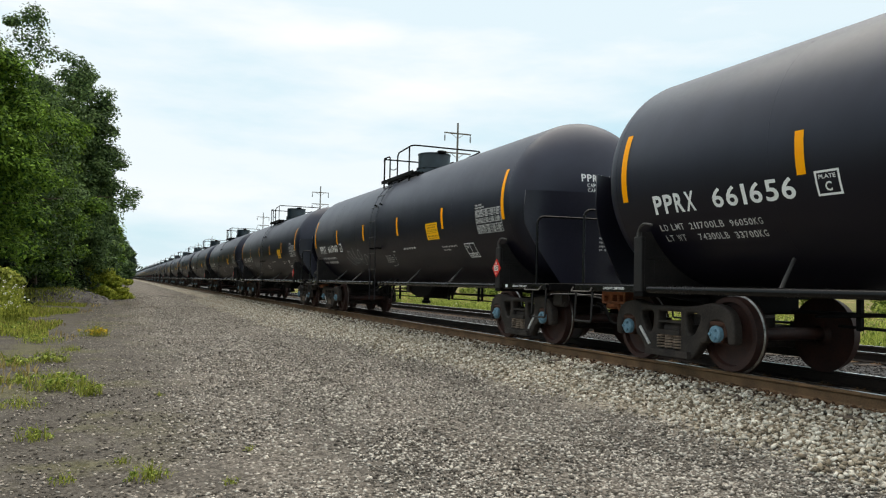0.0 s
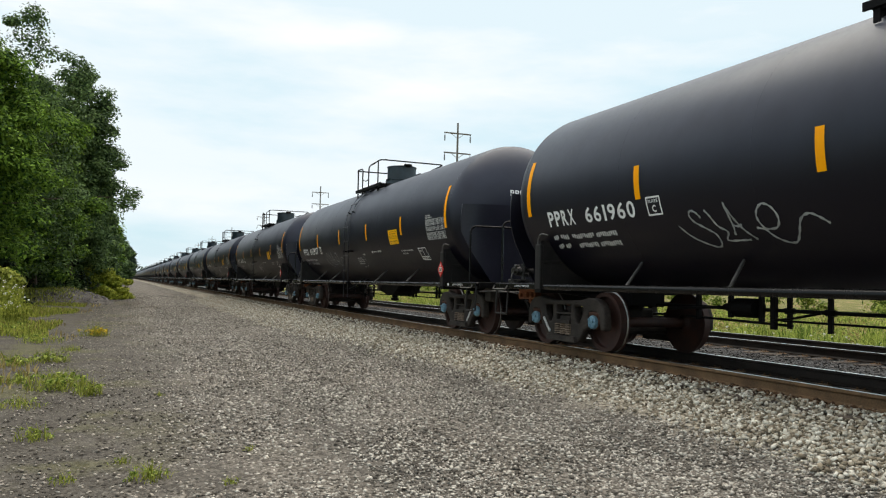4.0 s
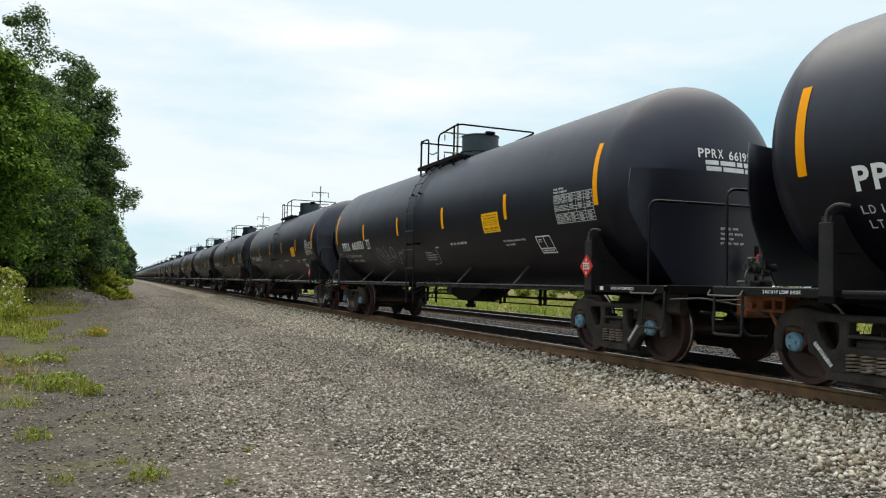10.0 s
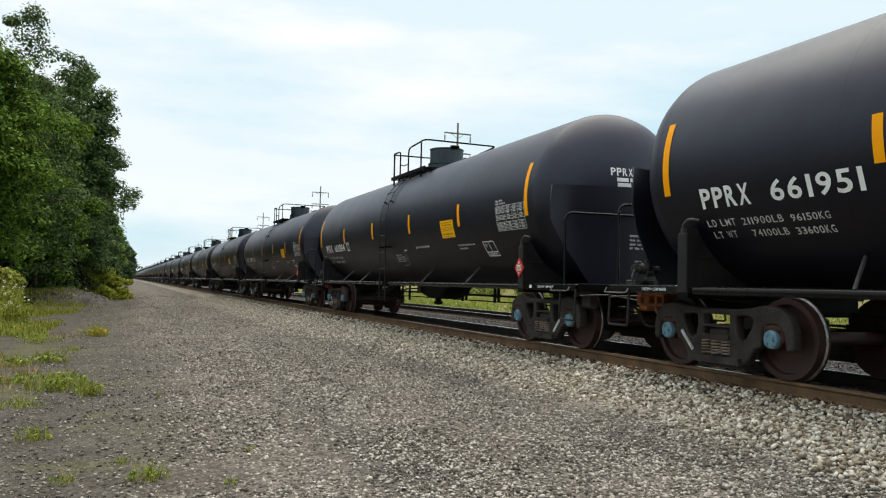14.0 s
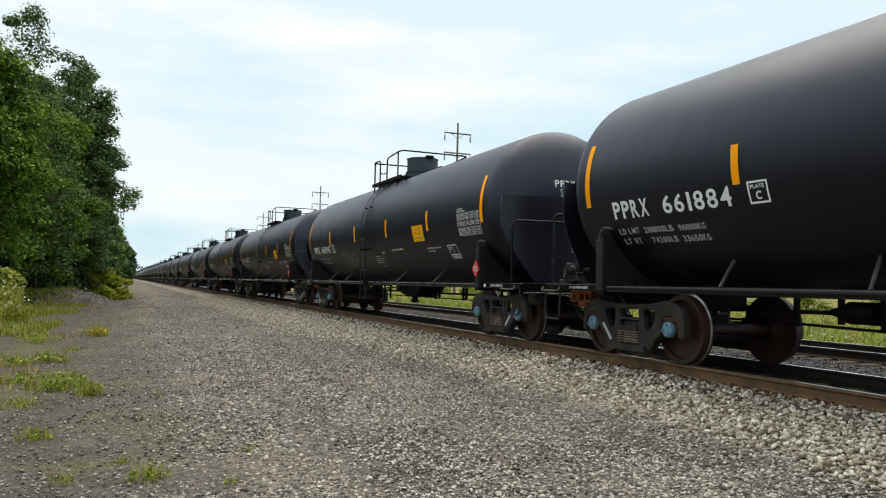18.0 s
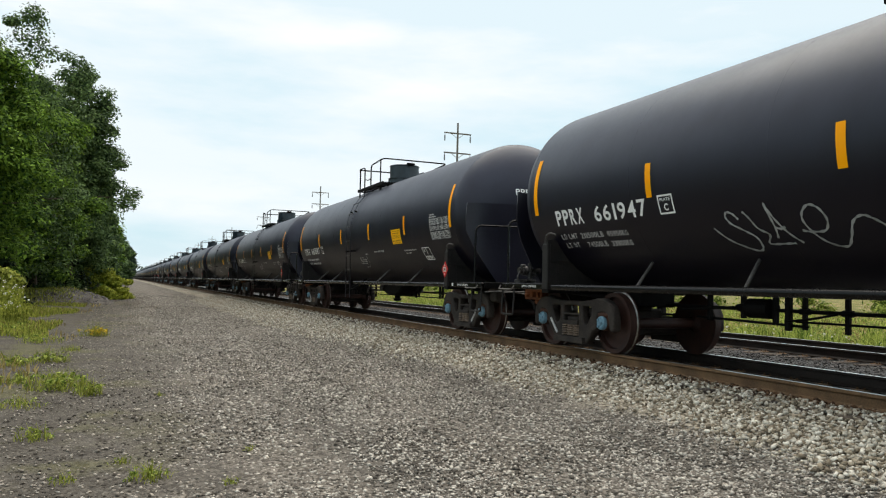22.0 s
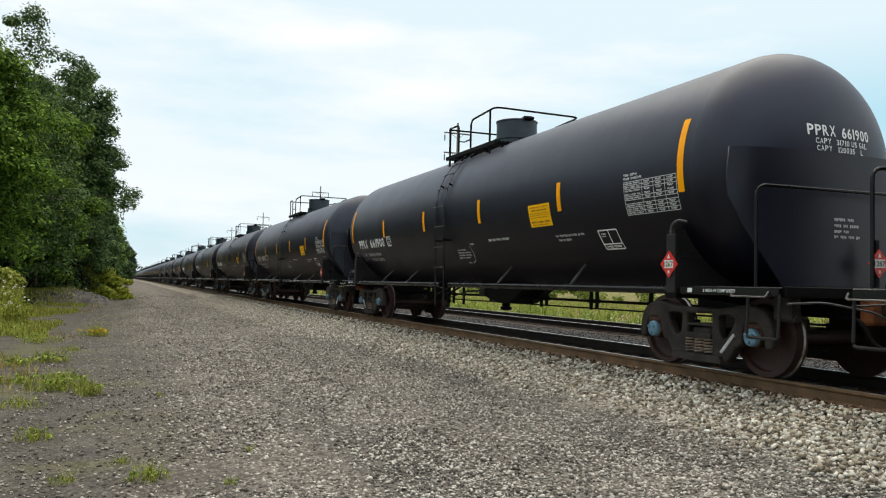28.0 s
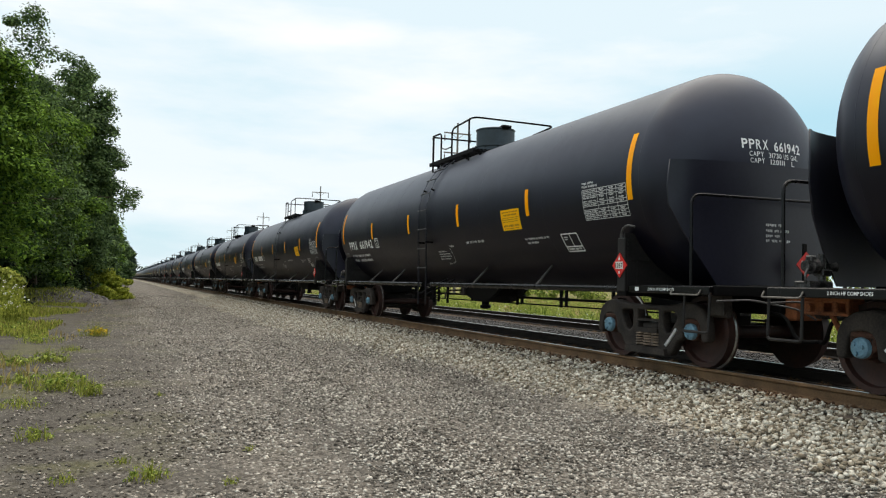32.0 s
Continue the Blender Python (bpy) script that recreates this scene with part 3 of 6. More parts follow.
def make_truck(parent, y):
    """A two-axle truck: bolster, side frames with their openings, springs, wheel sets and bearing caps."""
    bm = bmesh.new()
    box(bm, -0.98, 0.98, -0.18, 0.18, 0.40, 0.53, 0.03)
    box(bm, -0.62, 0.62, -0.20, 0.20, 0.40, 0.66, 0.03)
    box(bm, -0.35, 0.35, -0.28, 0.28, 0.62, 0.76, 0.02)
    for q in (-0.40, 0.40):
        rod(bm, (-0.75, q, 0.30), (0.75, q, 0.30), 0.055, 8)
        for s in (-1, 1):
            box(bm, s * 0.75 - 0.06, s * 0.75 + 0.06, q - 0.05, q + 0.05, 0.24, 0.60, 0.01)
    truck = part("truck", bm, M_TRUCK, parent)
    truck.location = (0, y, 0)
    for s in (-1, 1):
        bm = bmesh.new()
        casting(bm, s * 0.95)
        plate(bm, [(-0.44, 0.115), (0.44, 0.115), (0.42, 0.20), (-0.42, 0.20)], s * 0.86, s * 1.075)
        plate(bm, [(-0.235, 0.395), (0.235, 0.395), (0.235, 0.455), (-0.235, 0.455)], s * 0.90, s * 1.045)
        plate(bm, [(-0.235, 0.545), (0.235, 0.545), (0.235, 0.575), (-0.235, 0.575)], s * 0.86, s * 1.01)
        part("side_frame", bm, M_TRUCK, truck, smooth="edges")
        bm = bmesh.new()
        for k in (-0.17, 0.0, 0.17):
            pts = [(s * 0.965 + 0.086 * math.cos(TAU * i / 10), k + 0.086 * math.sin(TAU * i / 10), 0.215 + 0.18 * i / 50) for i in range(51)]
            tube(bm, pts, 0.0115, 5)
        part("spring_nest", bm, M_COIL, truck, "coiled steel springs of a truck")
        if s < 0:
            bm = bmesh.new()
            q = 1 if y > 0 else -1
            a, b = (q * 0.40, 0.245), (q * 0.62, 0.475)
            n = 9
            for i in range(n):
                f, g = i / n, (i + 0.8) / n
                p0, p1 = [(a[0] + (b[0] - a[0]) * t, a[1] + (b[1] - a[1]) * t) for t in (f, g)]
                plate(bm, [(p0[0] - q * 0.014, p0[1] + 0.013), (p1[0] - q * 0.014, p1[1] + 0.013), (p1[0] + q * 0.014, p1[1] - 0.013), (p0[0] + q * 0.014, p0[1] - 0.013)], -1.036, -1.018)
            tagged(part("stencil", bm, M_SMALL, truck, "faded white lettering on a side frame"), kind="stuff")
    for q in (-0.889, 0.889):
        bm = bmesh.new()
        rod(bm, (-0.98, 0, 0), (0.98, 0, 0), 0.08, 14)
        for s in (-1, 1):
            prof = [(s * 0.62, 0.10), (s * 0.68, 0.15), (s * 0.715, 0.30), (s * 0.69, 0.40), (s * 0.685, 0.484), (s * 0.712, 0.482), (s * 0.722, 0.459), (s * 0.82, 0.452), (s * 0.82, 0.39), (s * 0.765, 0.375), (s * 0.75, 0.30), (s * 0.80, 0.15), (s * 0.86, 0.11)]
            lathe(bm, prof, 40, "X", caps=False)
        wset = part("wheel_set", bm, M_WHEEL, truck, "rust-brown steel wheels on an axle", smooth="edges")
        wset.data.materials.append(M_TREAD)
        for f in wset.data.polygons:
            c = f.center
            if math.hypot(c.y, c.z) > 0.45 and 0.708 < abs(c.x) < 0.7205:
                f.material_index = 1
        wset.location = (0, q, 0.457)
        for s in (-1, 1):
            bm = bmesh.new()
            box(bm, min(s * 0.88, s * 1.02), max(s * 0.88, s * 1.02), q - 0.135, q + 0.135, 0.545, 0.615, 0.02)
            box(bm, min(s * 0.89, s * 1.005), max(s * 0.89, s * 1.005), q - 0.15, q - 0.10, 0.42, 0.60, 0.015)
            box(bm, min(s * 0.89, s * 1.005), max(s * 0.89, s * 1.005), q + 0.10, q + 0.15, 0.42, 0.60, 0.015)
            lathe(bm, [(s * 0.83, 0.09), (s * 0.84, 0.118), (s * 0.99, 0.118), (s * 1.0, 0.10)], 18, "X", (0, q, 0.457))
            part("bearing_adapter", bm, M_BEAR, truck, "rust-red bearing under the side frame")
            bm = bmesh.new()
            lathe(bm, [(s * 0.90, 0.105), (s * 1.02, 0.105), (s * 1.045, 0.10), (s * 1.06, 0.08), (s * 1.063, 0.03)], 18, "X")
            for i in range(3):
                a = TAU * i / 3
                rod(bm, (s * 1.055, 0.055 * math.cos(a), 0.055 * math.sin(a)), (s * 1.083, 0.055 * math.cos(a), 0.055 * math.sin(a)), 0.02, 6)
            cap = part("bearing_cap", bm, M_CAP, truck, "worn blue roller bearing cap with three bolts")
            cap.location = (0, q, 0.457)
    return truck


def make_shield(car, e):
    """The plate that guards the lower half of a tank head, bent in one direction and tapered below."""
    bm = bmesh.new()
    zs = [1.05, 1.40, 1.75, 2.05, 2.30, 2.60]
    ws = [0.84, 1.08, 1.30, 1.43, 1.44, 1.42]
    n = 22
    grids = []
    for off in (0.0, 0.022):
        g = []
        for z, w in zip(zs, ws):
            row = []
            for i in range(n + 1):
                x = w * (2 * i / n - 1)
                row.append(bm.verts.new((x, e * ((7.93 if e < 0 else 8.12) + off + 0.32 * math.sqrt(max(0, 1 - (x / 1.46) ** 2))), z)))
            g.append(row)
        grids.append(g)
    for g in grids:
        for r, q in zip(g, g[1:]):
            for i in range(n):
                bm.faces.new((r[i], r[i + 1], q[i + 1], q[i]))
    a, b = grids
    rim = a[0] + [r[-1] for r in a[1:]] + a[-1][-2::-1] + [r[0] for r in a[-2:0:-1]]
    rim2 = b[0] + [r[-1] for r in b[1:]] + b[-1][-2::-1] + [r[0] for r in b[-2:0:-1]]
    ra, rb = [bm.verts.new(v.co) for v in rim], [bm.verts.new(v.co) for v in rim2]
    for i in range(len(rim)):
        j = (i + 1) % len(rim)
        bm.faces.new((ra[i], ra[j], rb[j], rb[i]))
    bmesh.ops.recalc_face_normals(bm, faces=bm.faces[:])
    sh = part("head_shield", bm, M_SHIELD, car, "curved black plate over the lower tank head", smooth=True)
    return sh


def shield_bars(bm, x0, x1, z0, z1, words, e=-1):
    total, x = sum(words), x0
    room = (x1 - x0) - 0.03 * (len(words) - 1)
    for w in words:
        step = room * w / total
        n = max(1, round(step / (0.8 * (z1 - z0))))
        for i in range(n):
            a, b = x + step * i / n, x + step * (i + 0.74) / n
            low = z0 + (z1 - z0) * (0.0, 0.15, 0.0, 0.3)[(i + w) % 4]
            p = []
            for xx, zz in ((a, low), (b, low), (b, z1), (a, z1)):
                p.append(bm.verts.new((xx, e * (7.93 + 0.028 + 0.32 * math.sqrt(1 - (xx / 1.46) ** 2)), zz)))
            bm.faces.new(p)
        x += step + 0.03
    return bm


def make_placard(car, x, y, z, turn, name="hazard_placard"):
    """A red and white diamond with a number panel, on a thin backing plate."""
    def sheet(polys):
        bm = bmesh.new()
        for poly in polys:
            bm.faces.new([bm.verts.new(p) for p in poly])
        return bm

    bm = bmesh.new()
    plate(bm, [(0, -0.165), (0.165, 0), (0, 0.165), (-0.165, 0)], 0.0, 0.012)
    base = part(name, bm, M_RED, car, "red diamond hazard placard with a white number panel")
    part("panel", sheet([[(-0.003, 0.088, -0.048), (-0.003, 0.088, 0.05), (-0.003, -0.088, 0.05), (-0.003, -0.088, -0.048)]]), M_CREAM, base)
    vs, fs = lettering("1267", 0.02)
    bm = bmesh.new()
    made = [bm.verts.new((-0.006, 0.085 - 0.17 * a, -0.032 + 0.066 * b)) for a, b, _ in vs]
    for f in fs:
        bm.faces.new([made[i] for i in f])
    part("number", bm, M_INK, base)
    flame = part("flame_mark", sheet([[(-0.003, 0.026, 0.07), (-0.003, 0.0, 0.13), (-0.003, -0.026, 0.07)]]), M_CREAM, base)
    part("class_mark", sheet([[(-0.003, 0.016, -0.112), (-0.003, 0.016, -0.078), (-0.003, -0.016, -0.078), (-0.003, -0.016, -0.112)]]), M_CREAM, base)
    base.matrix_basis = pose(x, y, z, 0, 0, turn)
    return base


def make_car():
    car = thing("tank_car", "black railway tank car with yellow reflective stripes rolling on the rails", "tank car", "cars of the tank train")
    bm = bmesh.new()
    lathe(bm, tank_profile(), 96, "Y", (0, 0, ZT))
    tank = part("tank", bm, M_TANK, car, "black tank shell with dust and sheen painted paler above", smooth=True)
    # weld seams round the shell
    for v in (-7.47, -4.9, -2.45, 2.45, 4.9, 7.63):
        bm = bmesh.new()
        lathe(bm, [(v - 0.012, RT - 0.004), (v - 0.004, RT + 0.0012), (v + 0.004, RT + 0.0012), (v + 0.012, RT - 0.004)], 72, "Y", (0, 0, ZT), caps=False)
        part("weld_seam", bm, M_TANK, tank, smooth=True)
    for e in (-1, 1):
        make_shield(car, e)
    for y in (-7.065, 7.065):
        make_truck(car, y)
    # side rails, broken at the ladder
    for x, ends in ((-1.40, (-6.98, 0.13)), (-1.40, (0.63, 6.98)), (1.40, (-6.98, 6.98))):
        bm = bmesh.new()
        rod(bm, (x, ends[0], 0.975), (x, ends[1], 0.975), 0.05, 12)
        part("side_rail", bm, M_TUBE, car, smooth="edges")
    for s in (-1, 1):
        for v in (-4.62, -2.1, 2.85, 4.80):
            bm = bmesh.new()
            rod(bm, (s * 1.40, v, 1.0), (s * 0.96, v + 0.24, 1.345), 0.022, 8)
            part("rail_strut", bm, M_STRUT, car, "worn grey side rail strut")
    for e in (-1, 1):
        # stub sill, body bolster with its webs hugging the tank, and end platform
        bm = bmesh.new()
        box(bm, -0.33, 0.33, min(e * 6.2, e * 8.72), max(e * 6.2, e * 8.72), 0.70, 1.03, 0.02)
        box(bm, -0.42, 0.42, min(e * 6.0, e * 8.3), max(e * 6.0, e * 8.3), 1.0, 1.06, 0.015)
        part("stub_sill", bm, M_FRAME, car)
        for s in (-1, 1):
            bm = bmesh.new()
            yb = 7.165 if e > 0 else -7.05
            out = [(s * 0.34, 0.80), (s * 1.40, 0.93), (s * 1.44, 1.0), (s * 1.44, 1.62), (s * 1.43, 1.72)]
            out += [(s * (RT - 0.004) * math.cos(a), ZT - (RT - 0.004) * math.sin(a)) for a in [radians(d) for d in (30, 38, 46, 54, 62, 70, 78)]]
            vs1 = [bm.verts.new((x, yb - 0.062, z)) for x, z in out]
            vs2 = [bm.verts.new((x, yb + 0.062, z)) for x, z in out]
            bm.faces.new(vs1)
            bm.faces.new(vs2[::-1])
            for i in range(len(out)):
                j = (i + 1) % len(out)
                bm.faces.new((vs1[i], vs2[i], vs2[j], vs1[j]))
            bmesh.ops.recalc_face_normals(bm, faces=bm.faces[:])
            bolster = part("body_bolster", bm, M_WEB, car)
            bm = bmesh.new()
            box(bm, min(s * 1.05, s * 1.40), max(s * 1.05, s * 1.40), yb - 0.085, yb - 0.058, 1.36, 1.41, 0.008)
            box(bm, min(s * 1.24, s * 1.40), max(s * 1.24, s * 1.40), yb - 0.080, yb - 0.058, 1.00, 1.36, 0.008)
            part("stiffener", bm, M_WEB, bolster)
            bm = bmesh.new()
            box(bm, min(s * 1.39, s * 1.455), max(s * 1.39, s * 1.455), yb - 0.085, yb + 0.085, 0.94, 1.66, 0.012)
            part("post", bm, M_WEB, bolster)
            bm = bmesh.new()
            box(bm, min(s * 0.34, s * 1.445), max(s * 0.34, s * 1.445), yb - 0.10, yb + 0.10, 0.88, 0.95, 0.01)
            part("flange", bm, M_FRAME, bolster)
            bm = bmesh.new()
            tube(bm, bend([(s * 1.43, yb, 1.60), (s * 1.45, yb, 1.76), (s * 1.46, yb - 0.14, 1.83), (s * 1.40, yb - 0.24, 1.80)], 0.07, 5), 0.015, 8)
            part("lifting_lug", bm, M_STRUT, car)
            bm = bmesh.new()
            box(bm, min(s * 1.34, s * 1.43), max(s * 1.34, s * 1.43), min(e * 7.2, e * 8.75), max(e * 7.2, e * 8.75), 0.93, 1.03, 0.012)
            part("end_sill_channel", bm, M_TUBE, car)
            bm = bmesh.new()
            tube(bm, bend([(s * 1.40, e * 8.30, 0.96), (s * 1.42, e * 8.30, 0.49), (s * 1.42, e * 8.74, 0.49), (s * 1.40, e * 8.74, 0.96)], 0.04, 3), 0.017, 8)
            part("sill_step", bm, M_WEB, car)
            bm = bmesh.new()
            if e < 0:
                box(bm, min(s * 0.82, s * 0.98), max(s * 0.82, s * 0.98), -8.48, -8.22, 0.67, 0.985, 0.02)
                rod(bm, (s * 0.90, -8.5, 0.69), (s * 0.90, -8.2, 0.69), 0.04, 10)
                part("sill_bracket", bm, M_TRUCK, car)
            else:
                x0, x1 = min(s * 0.72, s * 0.96), max(s * 0.72, s * 0.96)
                box(bm, x0, x1, 8.15, 8.74, 0.88, 0.95, 0.02)
                box(bm, x0, x1, 8.15, 8.74, 0.75, 0.79, 0.012)
                for y0, y1 in ((8.15, 8.19), (8.29, 8.345), (8.46, 8.74)):
                    box(bm, x0, x1, y0, y1, 0.77, 0.90, 0.012)
                box(bm, min(s * 0.74, s * 0.84), max(s * 0.74, s * 0.84), 8.16, 8.60, 0.77, 0.986)
                rod(bm, (s * 0.95, 8.60, 0.82), (s * 1.02, 8.60, 0.82), 0.04, 8)
                rod(bm, (s * 0.90, 8.40, 0.76), (s * 0.86, 8.28, 0.52), 0.03, 8)
                part("brake_lever_box", bm, M_RUST, car, "orange rusted slotted housing below the end sill")
            bm = bmesh.new()
            g0, g1 = (8.11, 8.62) if e < 0 else (8.27, 8.78)
            tube(bm, bend([(s * 1.43, e * g0, 0.985), (s * 1.47, e * g0, 0.925), (s * 1.47, e * g1, 0.925), (s * 1.43, e * g1, 0.985)], 0.03, 3), 0.011, 6)
            part("grab_iron", bm, M_SPRING, car)
        bm = bmesh.new()
        for i in range(7):
            y0 = e * (7.42 + 0.195 * i)
            box(bm, -1.34, 1.34, y0 - 0.08, y0 + 0.08, 0.985, 1.015)
        part("end_platform", bm, M_FRAME, car)
        bm = bmesh.new()
        box(bm, -1.36, 1.36, e * 8.76 - 0.03, e * 8.76 + 0.03, 0.92, 1.04, 0.01)
        part("end_beam", bm, M_FRAME, car)
        # railing across the end
        bm = bmesh.new()
        ye = -8.41 if e < 0 else 8.555
        tube(bm, bend([(-1.40, ye, 1.03), (-1.40, ye, 2.13), (1.40, ye, 2.15), (1.40, ye, 1.03)], 0.14, 5), 0.02, 8)
        part("end_railing", bm, M_TUBE, car)
        # coupler and draft gear
        bm = bmesh.new()
        box(bm, -0.24, 0.24, min(e * 8.66, e * 8.86), max(e * 8.66, e * 8.86), 0.64, 0.99, 0.03)
        coupler = part("draft_gear", bm, M_RUST, car, "orange rusted draft gear housing")
        bm = bmesh.new()
        box(bm, -0.09, 0.09, min(e * 8.8, e * 9.08), max(e * 8.8, e * 9.08), 0.74, 0.90, 0.03)
        box(bm, -0.17, 0.10, min(e * 9.02, e * 9.20), max(e * 9.02, e * 9.20), 0.68, 0.96, 0.05)
        box(bm, 0.06, 0.17, min(e * 9.10, e * 9.28), max(e * 9.10, e * 9.28), 0.70, 0.94, 0.04)
        part("coupler", bm, M_TRUCK, car, "dark cast steel knuckle coupler")
        bm = bmesh.new()
        tube(bm, bend([(-1.36, e * 8.80, 0.86), (-0.9, e * 8.84, 0.88), (-0.25, e * 8.92, 0.78), (-0.05, e * 9.0, 0.66)], 0.1, 3), 0.012, 6)
        part("uncoupling_lever", bm, M_STRUT, car)
        bm = bmesh.new()
        tube(bm, bend([(-0.36, e * 8.6, 0.72), (-0.38, e * 8.85, 0.70), (-0.34, e * 9.0, 0.40), (-0.20, e * 9.19, 0.42)], 0.12, 5), 0.024, 8)
        part("brake_hose", bm, M_FRAME, car)
    # hand brake and valve cluster on the trailing platform
    bm = bmesh.new()
    box(bm, -1.30, -0.96, 8.32, 8.52, 1.015, 1.10, 0.015)
    rod(bm, (-1.27, 8.40, 1.25), (-0.86, 8.40, 1.25), 0.055, 12)
    rod(bm, (-1.21, 8.40, 1.25), (-1.13, 8.40, 1.25), 0.085, 12)
    rod(bm, (-1.06, 8.38, 1.08), (-1.06, 8.38, 1.38), 0.04, 10)
    box(bm, -1.10, -0.97, 8.33, 8.46, 1.15, 1.22, 0.012)
    rod(bm, (-0.93, 8.42, 1.16), (-0.93, 8.42, 1.36), 0.03, 8)
    box(bm, -1.24, -1.15, 8.35, 8.43, 1.29, 1.36, 0.015)
    box(bm, -1.02, -0.84, 8.38, 8.45, 1.30, 1.34, 0.01)
    tube(bm, bend([(-0.86, 8.40, 1.25), (-0.72, 8.42, 1.22), (-0.66, 8.45, 1.02)], 0.08, 4), 0.018, 6)
    tube(bm, bend([(-1.27, 8.36, 1.22), (-1.31, 8.36, 1.16), (-1.29, 8.36, 1.02)], 0.05, 3), 0.014, 6)
    part("hand_brake", bm, M_GEAR, car, "greasy dark hand brake gear on the end platform")
    # side ladder up to the manway
    lad = None
    for v in (0.66, 0.20):
        bm = bmesh.new()
        pts = [(-1.53, v - 0.07, 0.53), (-1.53, v - 0.06, 0.95), (-1.53, v - 0.04, 1.4), (-1.54, v - 0.01, 2.0)]
        pts += [skin(v + 0.02 + 0.13 * max(0.0, z - 2.75), arc(z), 0.06) for z in (2.47, 2.75, 3.0, 3.25, 3.45, 3.62, 3.74)]
        ring = []
        for p in pts:
            a = math.atan2(p[2] - ZT, -p[0]) if p[2] > ZT else 0.0
            nx, nz = -math.cos(a), math.sin(a)
            ring.append([bm.verts.new((p[0] + nx * i, p[1] + j, p[2] + nz * i)) for i, j in ((-0.006, -0.040), (0.006, -0.040), (0.006, 0.040), (-0.006, 0.040))])
        for r, q in zip(ring, ring[1:]):
            for i in range(4):
                bm.faces.new((r[i], r[(i + 1) % 4], q[(i + 1) % 4], q[i]))
        bm.faces.new(ring[0])
        bm.faces.new(ring[-1][::-1])
        bmesh.ops.recalc_face_normals(bm, faces=bm.faces[:])
        ob = part("ladder_rail" if lad is None else "stile", bm, M_TANK, car if lad is None else lad)
        lad = lad or ob
    tagged(lad, "black steel side ladder bent over the tank")
    for z in (1.335, 1.76, 2.19, 2.60, 2.97, 3.28, 3.50):
        off = 0.03 if z < 2.0 else 0.045
        x, zz = (-1.545, z) if z < 2.2 else (skin(0, arc(z), 0.075)[0], skin(0, arc(z), 0.075)[2])
        k = -0.04 if z < 1.5 else (0.0 if z < 2.2 else 0.02 + 0.13 * max(0.0, z - 2.75))
        bm = bmesh.new()
        rod(bm, (x, 0.66 + k + 0.05, zz), (x, 0.20 + k - 0.05, zz), 0.011, 6)
        part("rung", bm, M_STRUT, lad)
    for v in (0.64, 0.18):
        for z in (1.90, 3.05):
            bm = bmesh.new()
            p = skin(v, arc(z), 0.0)
            q = (-1.55, v, z) if z < 2 else skin(v, arc(z), 0.08)
            rod(bm, p, q, 0.022, 6)
            part("bracket", bm, M_FRAME, lad)
        bm = bmesh.new()
        rod(bm, (-1.53, v - 0.06, 0.74), (-0.95, v - 0.3, 1.10), 0.022, 6)
        part("brace", bm, M_FRAME, lad)
    # manway, its running boards and railings
    bm = bmesh.new()
    lathe(bm, [(3.80, 0.48), (4.03, 0.48), (4.035, 0.445), (4.06, 0.445), (4.065, 0.475), (4.085, 0.475), (4.09, 0.43), (4.43, 0.43), (4.445, 0.445), (4.465, 0.445), (4.48, 0.41), (4.49, 0.05)], 36, "Z", (0, -0.04, 0))
    man = part("manway_housing", bm, M_DOME, car, "dark blue-black cylindrical manway housing", smooth="edges")
    bm = bmesh.new()
    box(bm, -0.05, 0.11, -0.54, -0.32, 4.43, 4.52, 0.02)
    rod(bm, (-0.08, -0.52, 4.48), (0.14, -0.52, 4.48), 0.035, 10)
    part("lid_hinge", bm, M_FRAME, man)
    bm = bmesh.new()
    for i in range(10):
        a = TAU * i / 10
        rod(bm, (0.46 * math.cos(a), -0.04 + 0.46 * math.sin(a), 3.99), (0.46 * math.cos(a), -0.04 + 0.46 * math.sin(a), 4.05), 0.02, 6)
    tagged(part("bolt_ring", bm, M_FRAME, man), kind="stuff")
    for s in (-1, 1):
        bm = bmesh.new()
        for i in range(5):
            x = s * (0.62 + 0.085 * i)
            box(bm, x - 0.02, x + 0.02, -1.05, 1.45, 3.80, 3.84)
        box(bm, min(s * 0.97, s * 1.0), max(s * 0.97, s * 1.0), -1.08, 1.48, 3.76, 3.85, 0.005)
        for y in (-1.0, -0.3, 0.5, 1.0, 1.4):
            box(bm, min(s * 0.58, s * 0.98), max(s * 0.58, s * 0.98), y - 0.02, y + 0.02, 3.77, 3.80)
        board = part("running_board", bm, M_FRAME, car, "dark steel grating walkway beside the manway")
        for y in (-1.0, -0.3, 0.5, 1.0, 1.4):
            bm = bmesh.new()
            box(bm, s * 0.80 - 0.02, s * 0.80 + 0.02, y - 0.025, y + 0.025, 3.68, 3.79)
            part("board_bracket", bm, M_FRAME, board)
    r = 0.02
    for s in (-1, 1):
        for y, w in ((1.34, 0.04), (-0.74, 0.028)):
            bm = bmesh.new()
            box(bm, s * 0.96 - 0.012, s * 0.96 + 0.012, y - w, y + w, 3.62, 4.49, 0.004)
            part("railing_post", bm, M_FRAME, car)
        bm = bmesh.new()
        tube(bm, bend([(s * 0.96, 1.38, 4.40), (s * 0.96, 1.36, 4.48), (s * 0.96, 0.84, 4.47), (s * 0.96, 0.84, 3.78)], 0.12, 5), r, 8)
        part("railing", bm, M_FRAME, car)
        bm = bmesh.new()
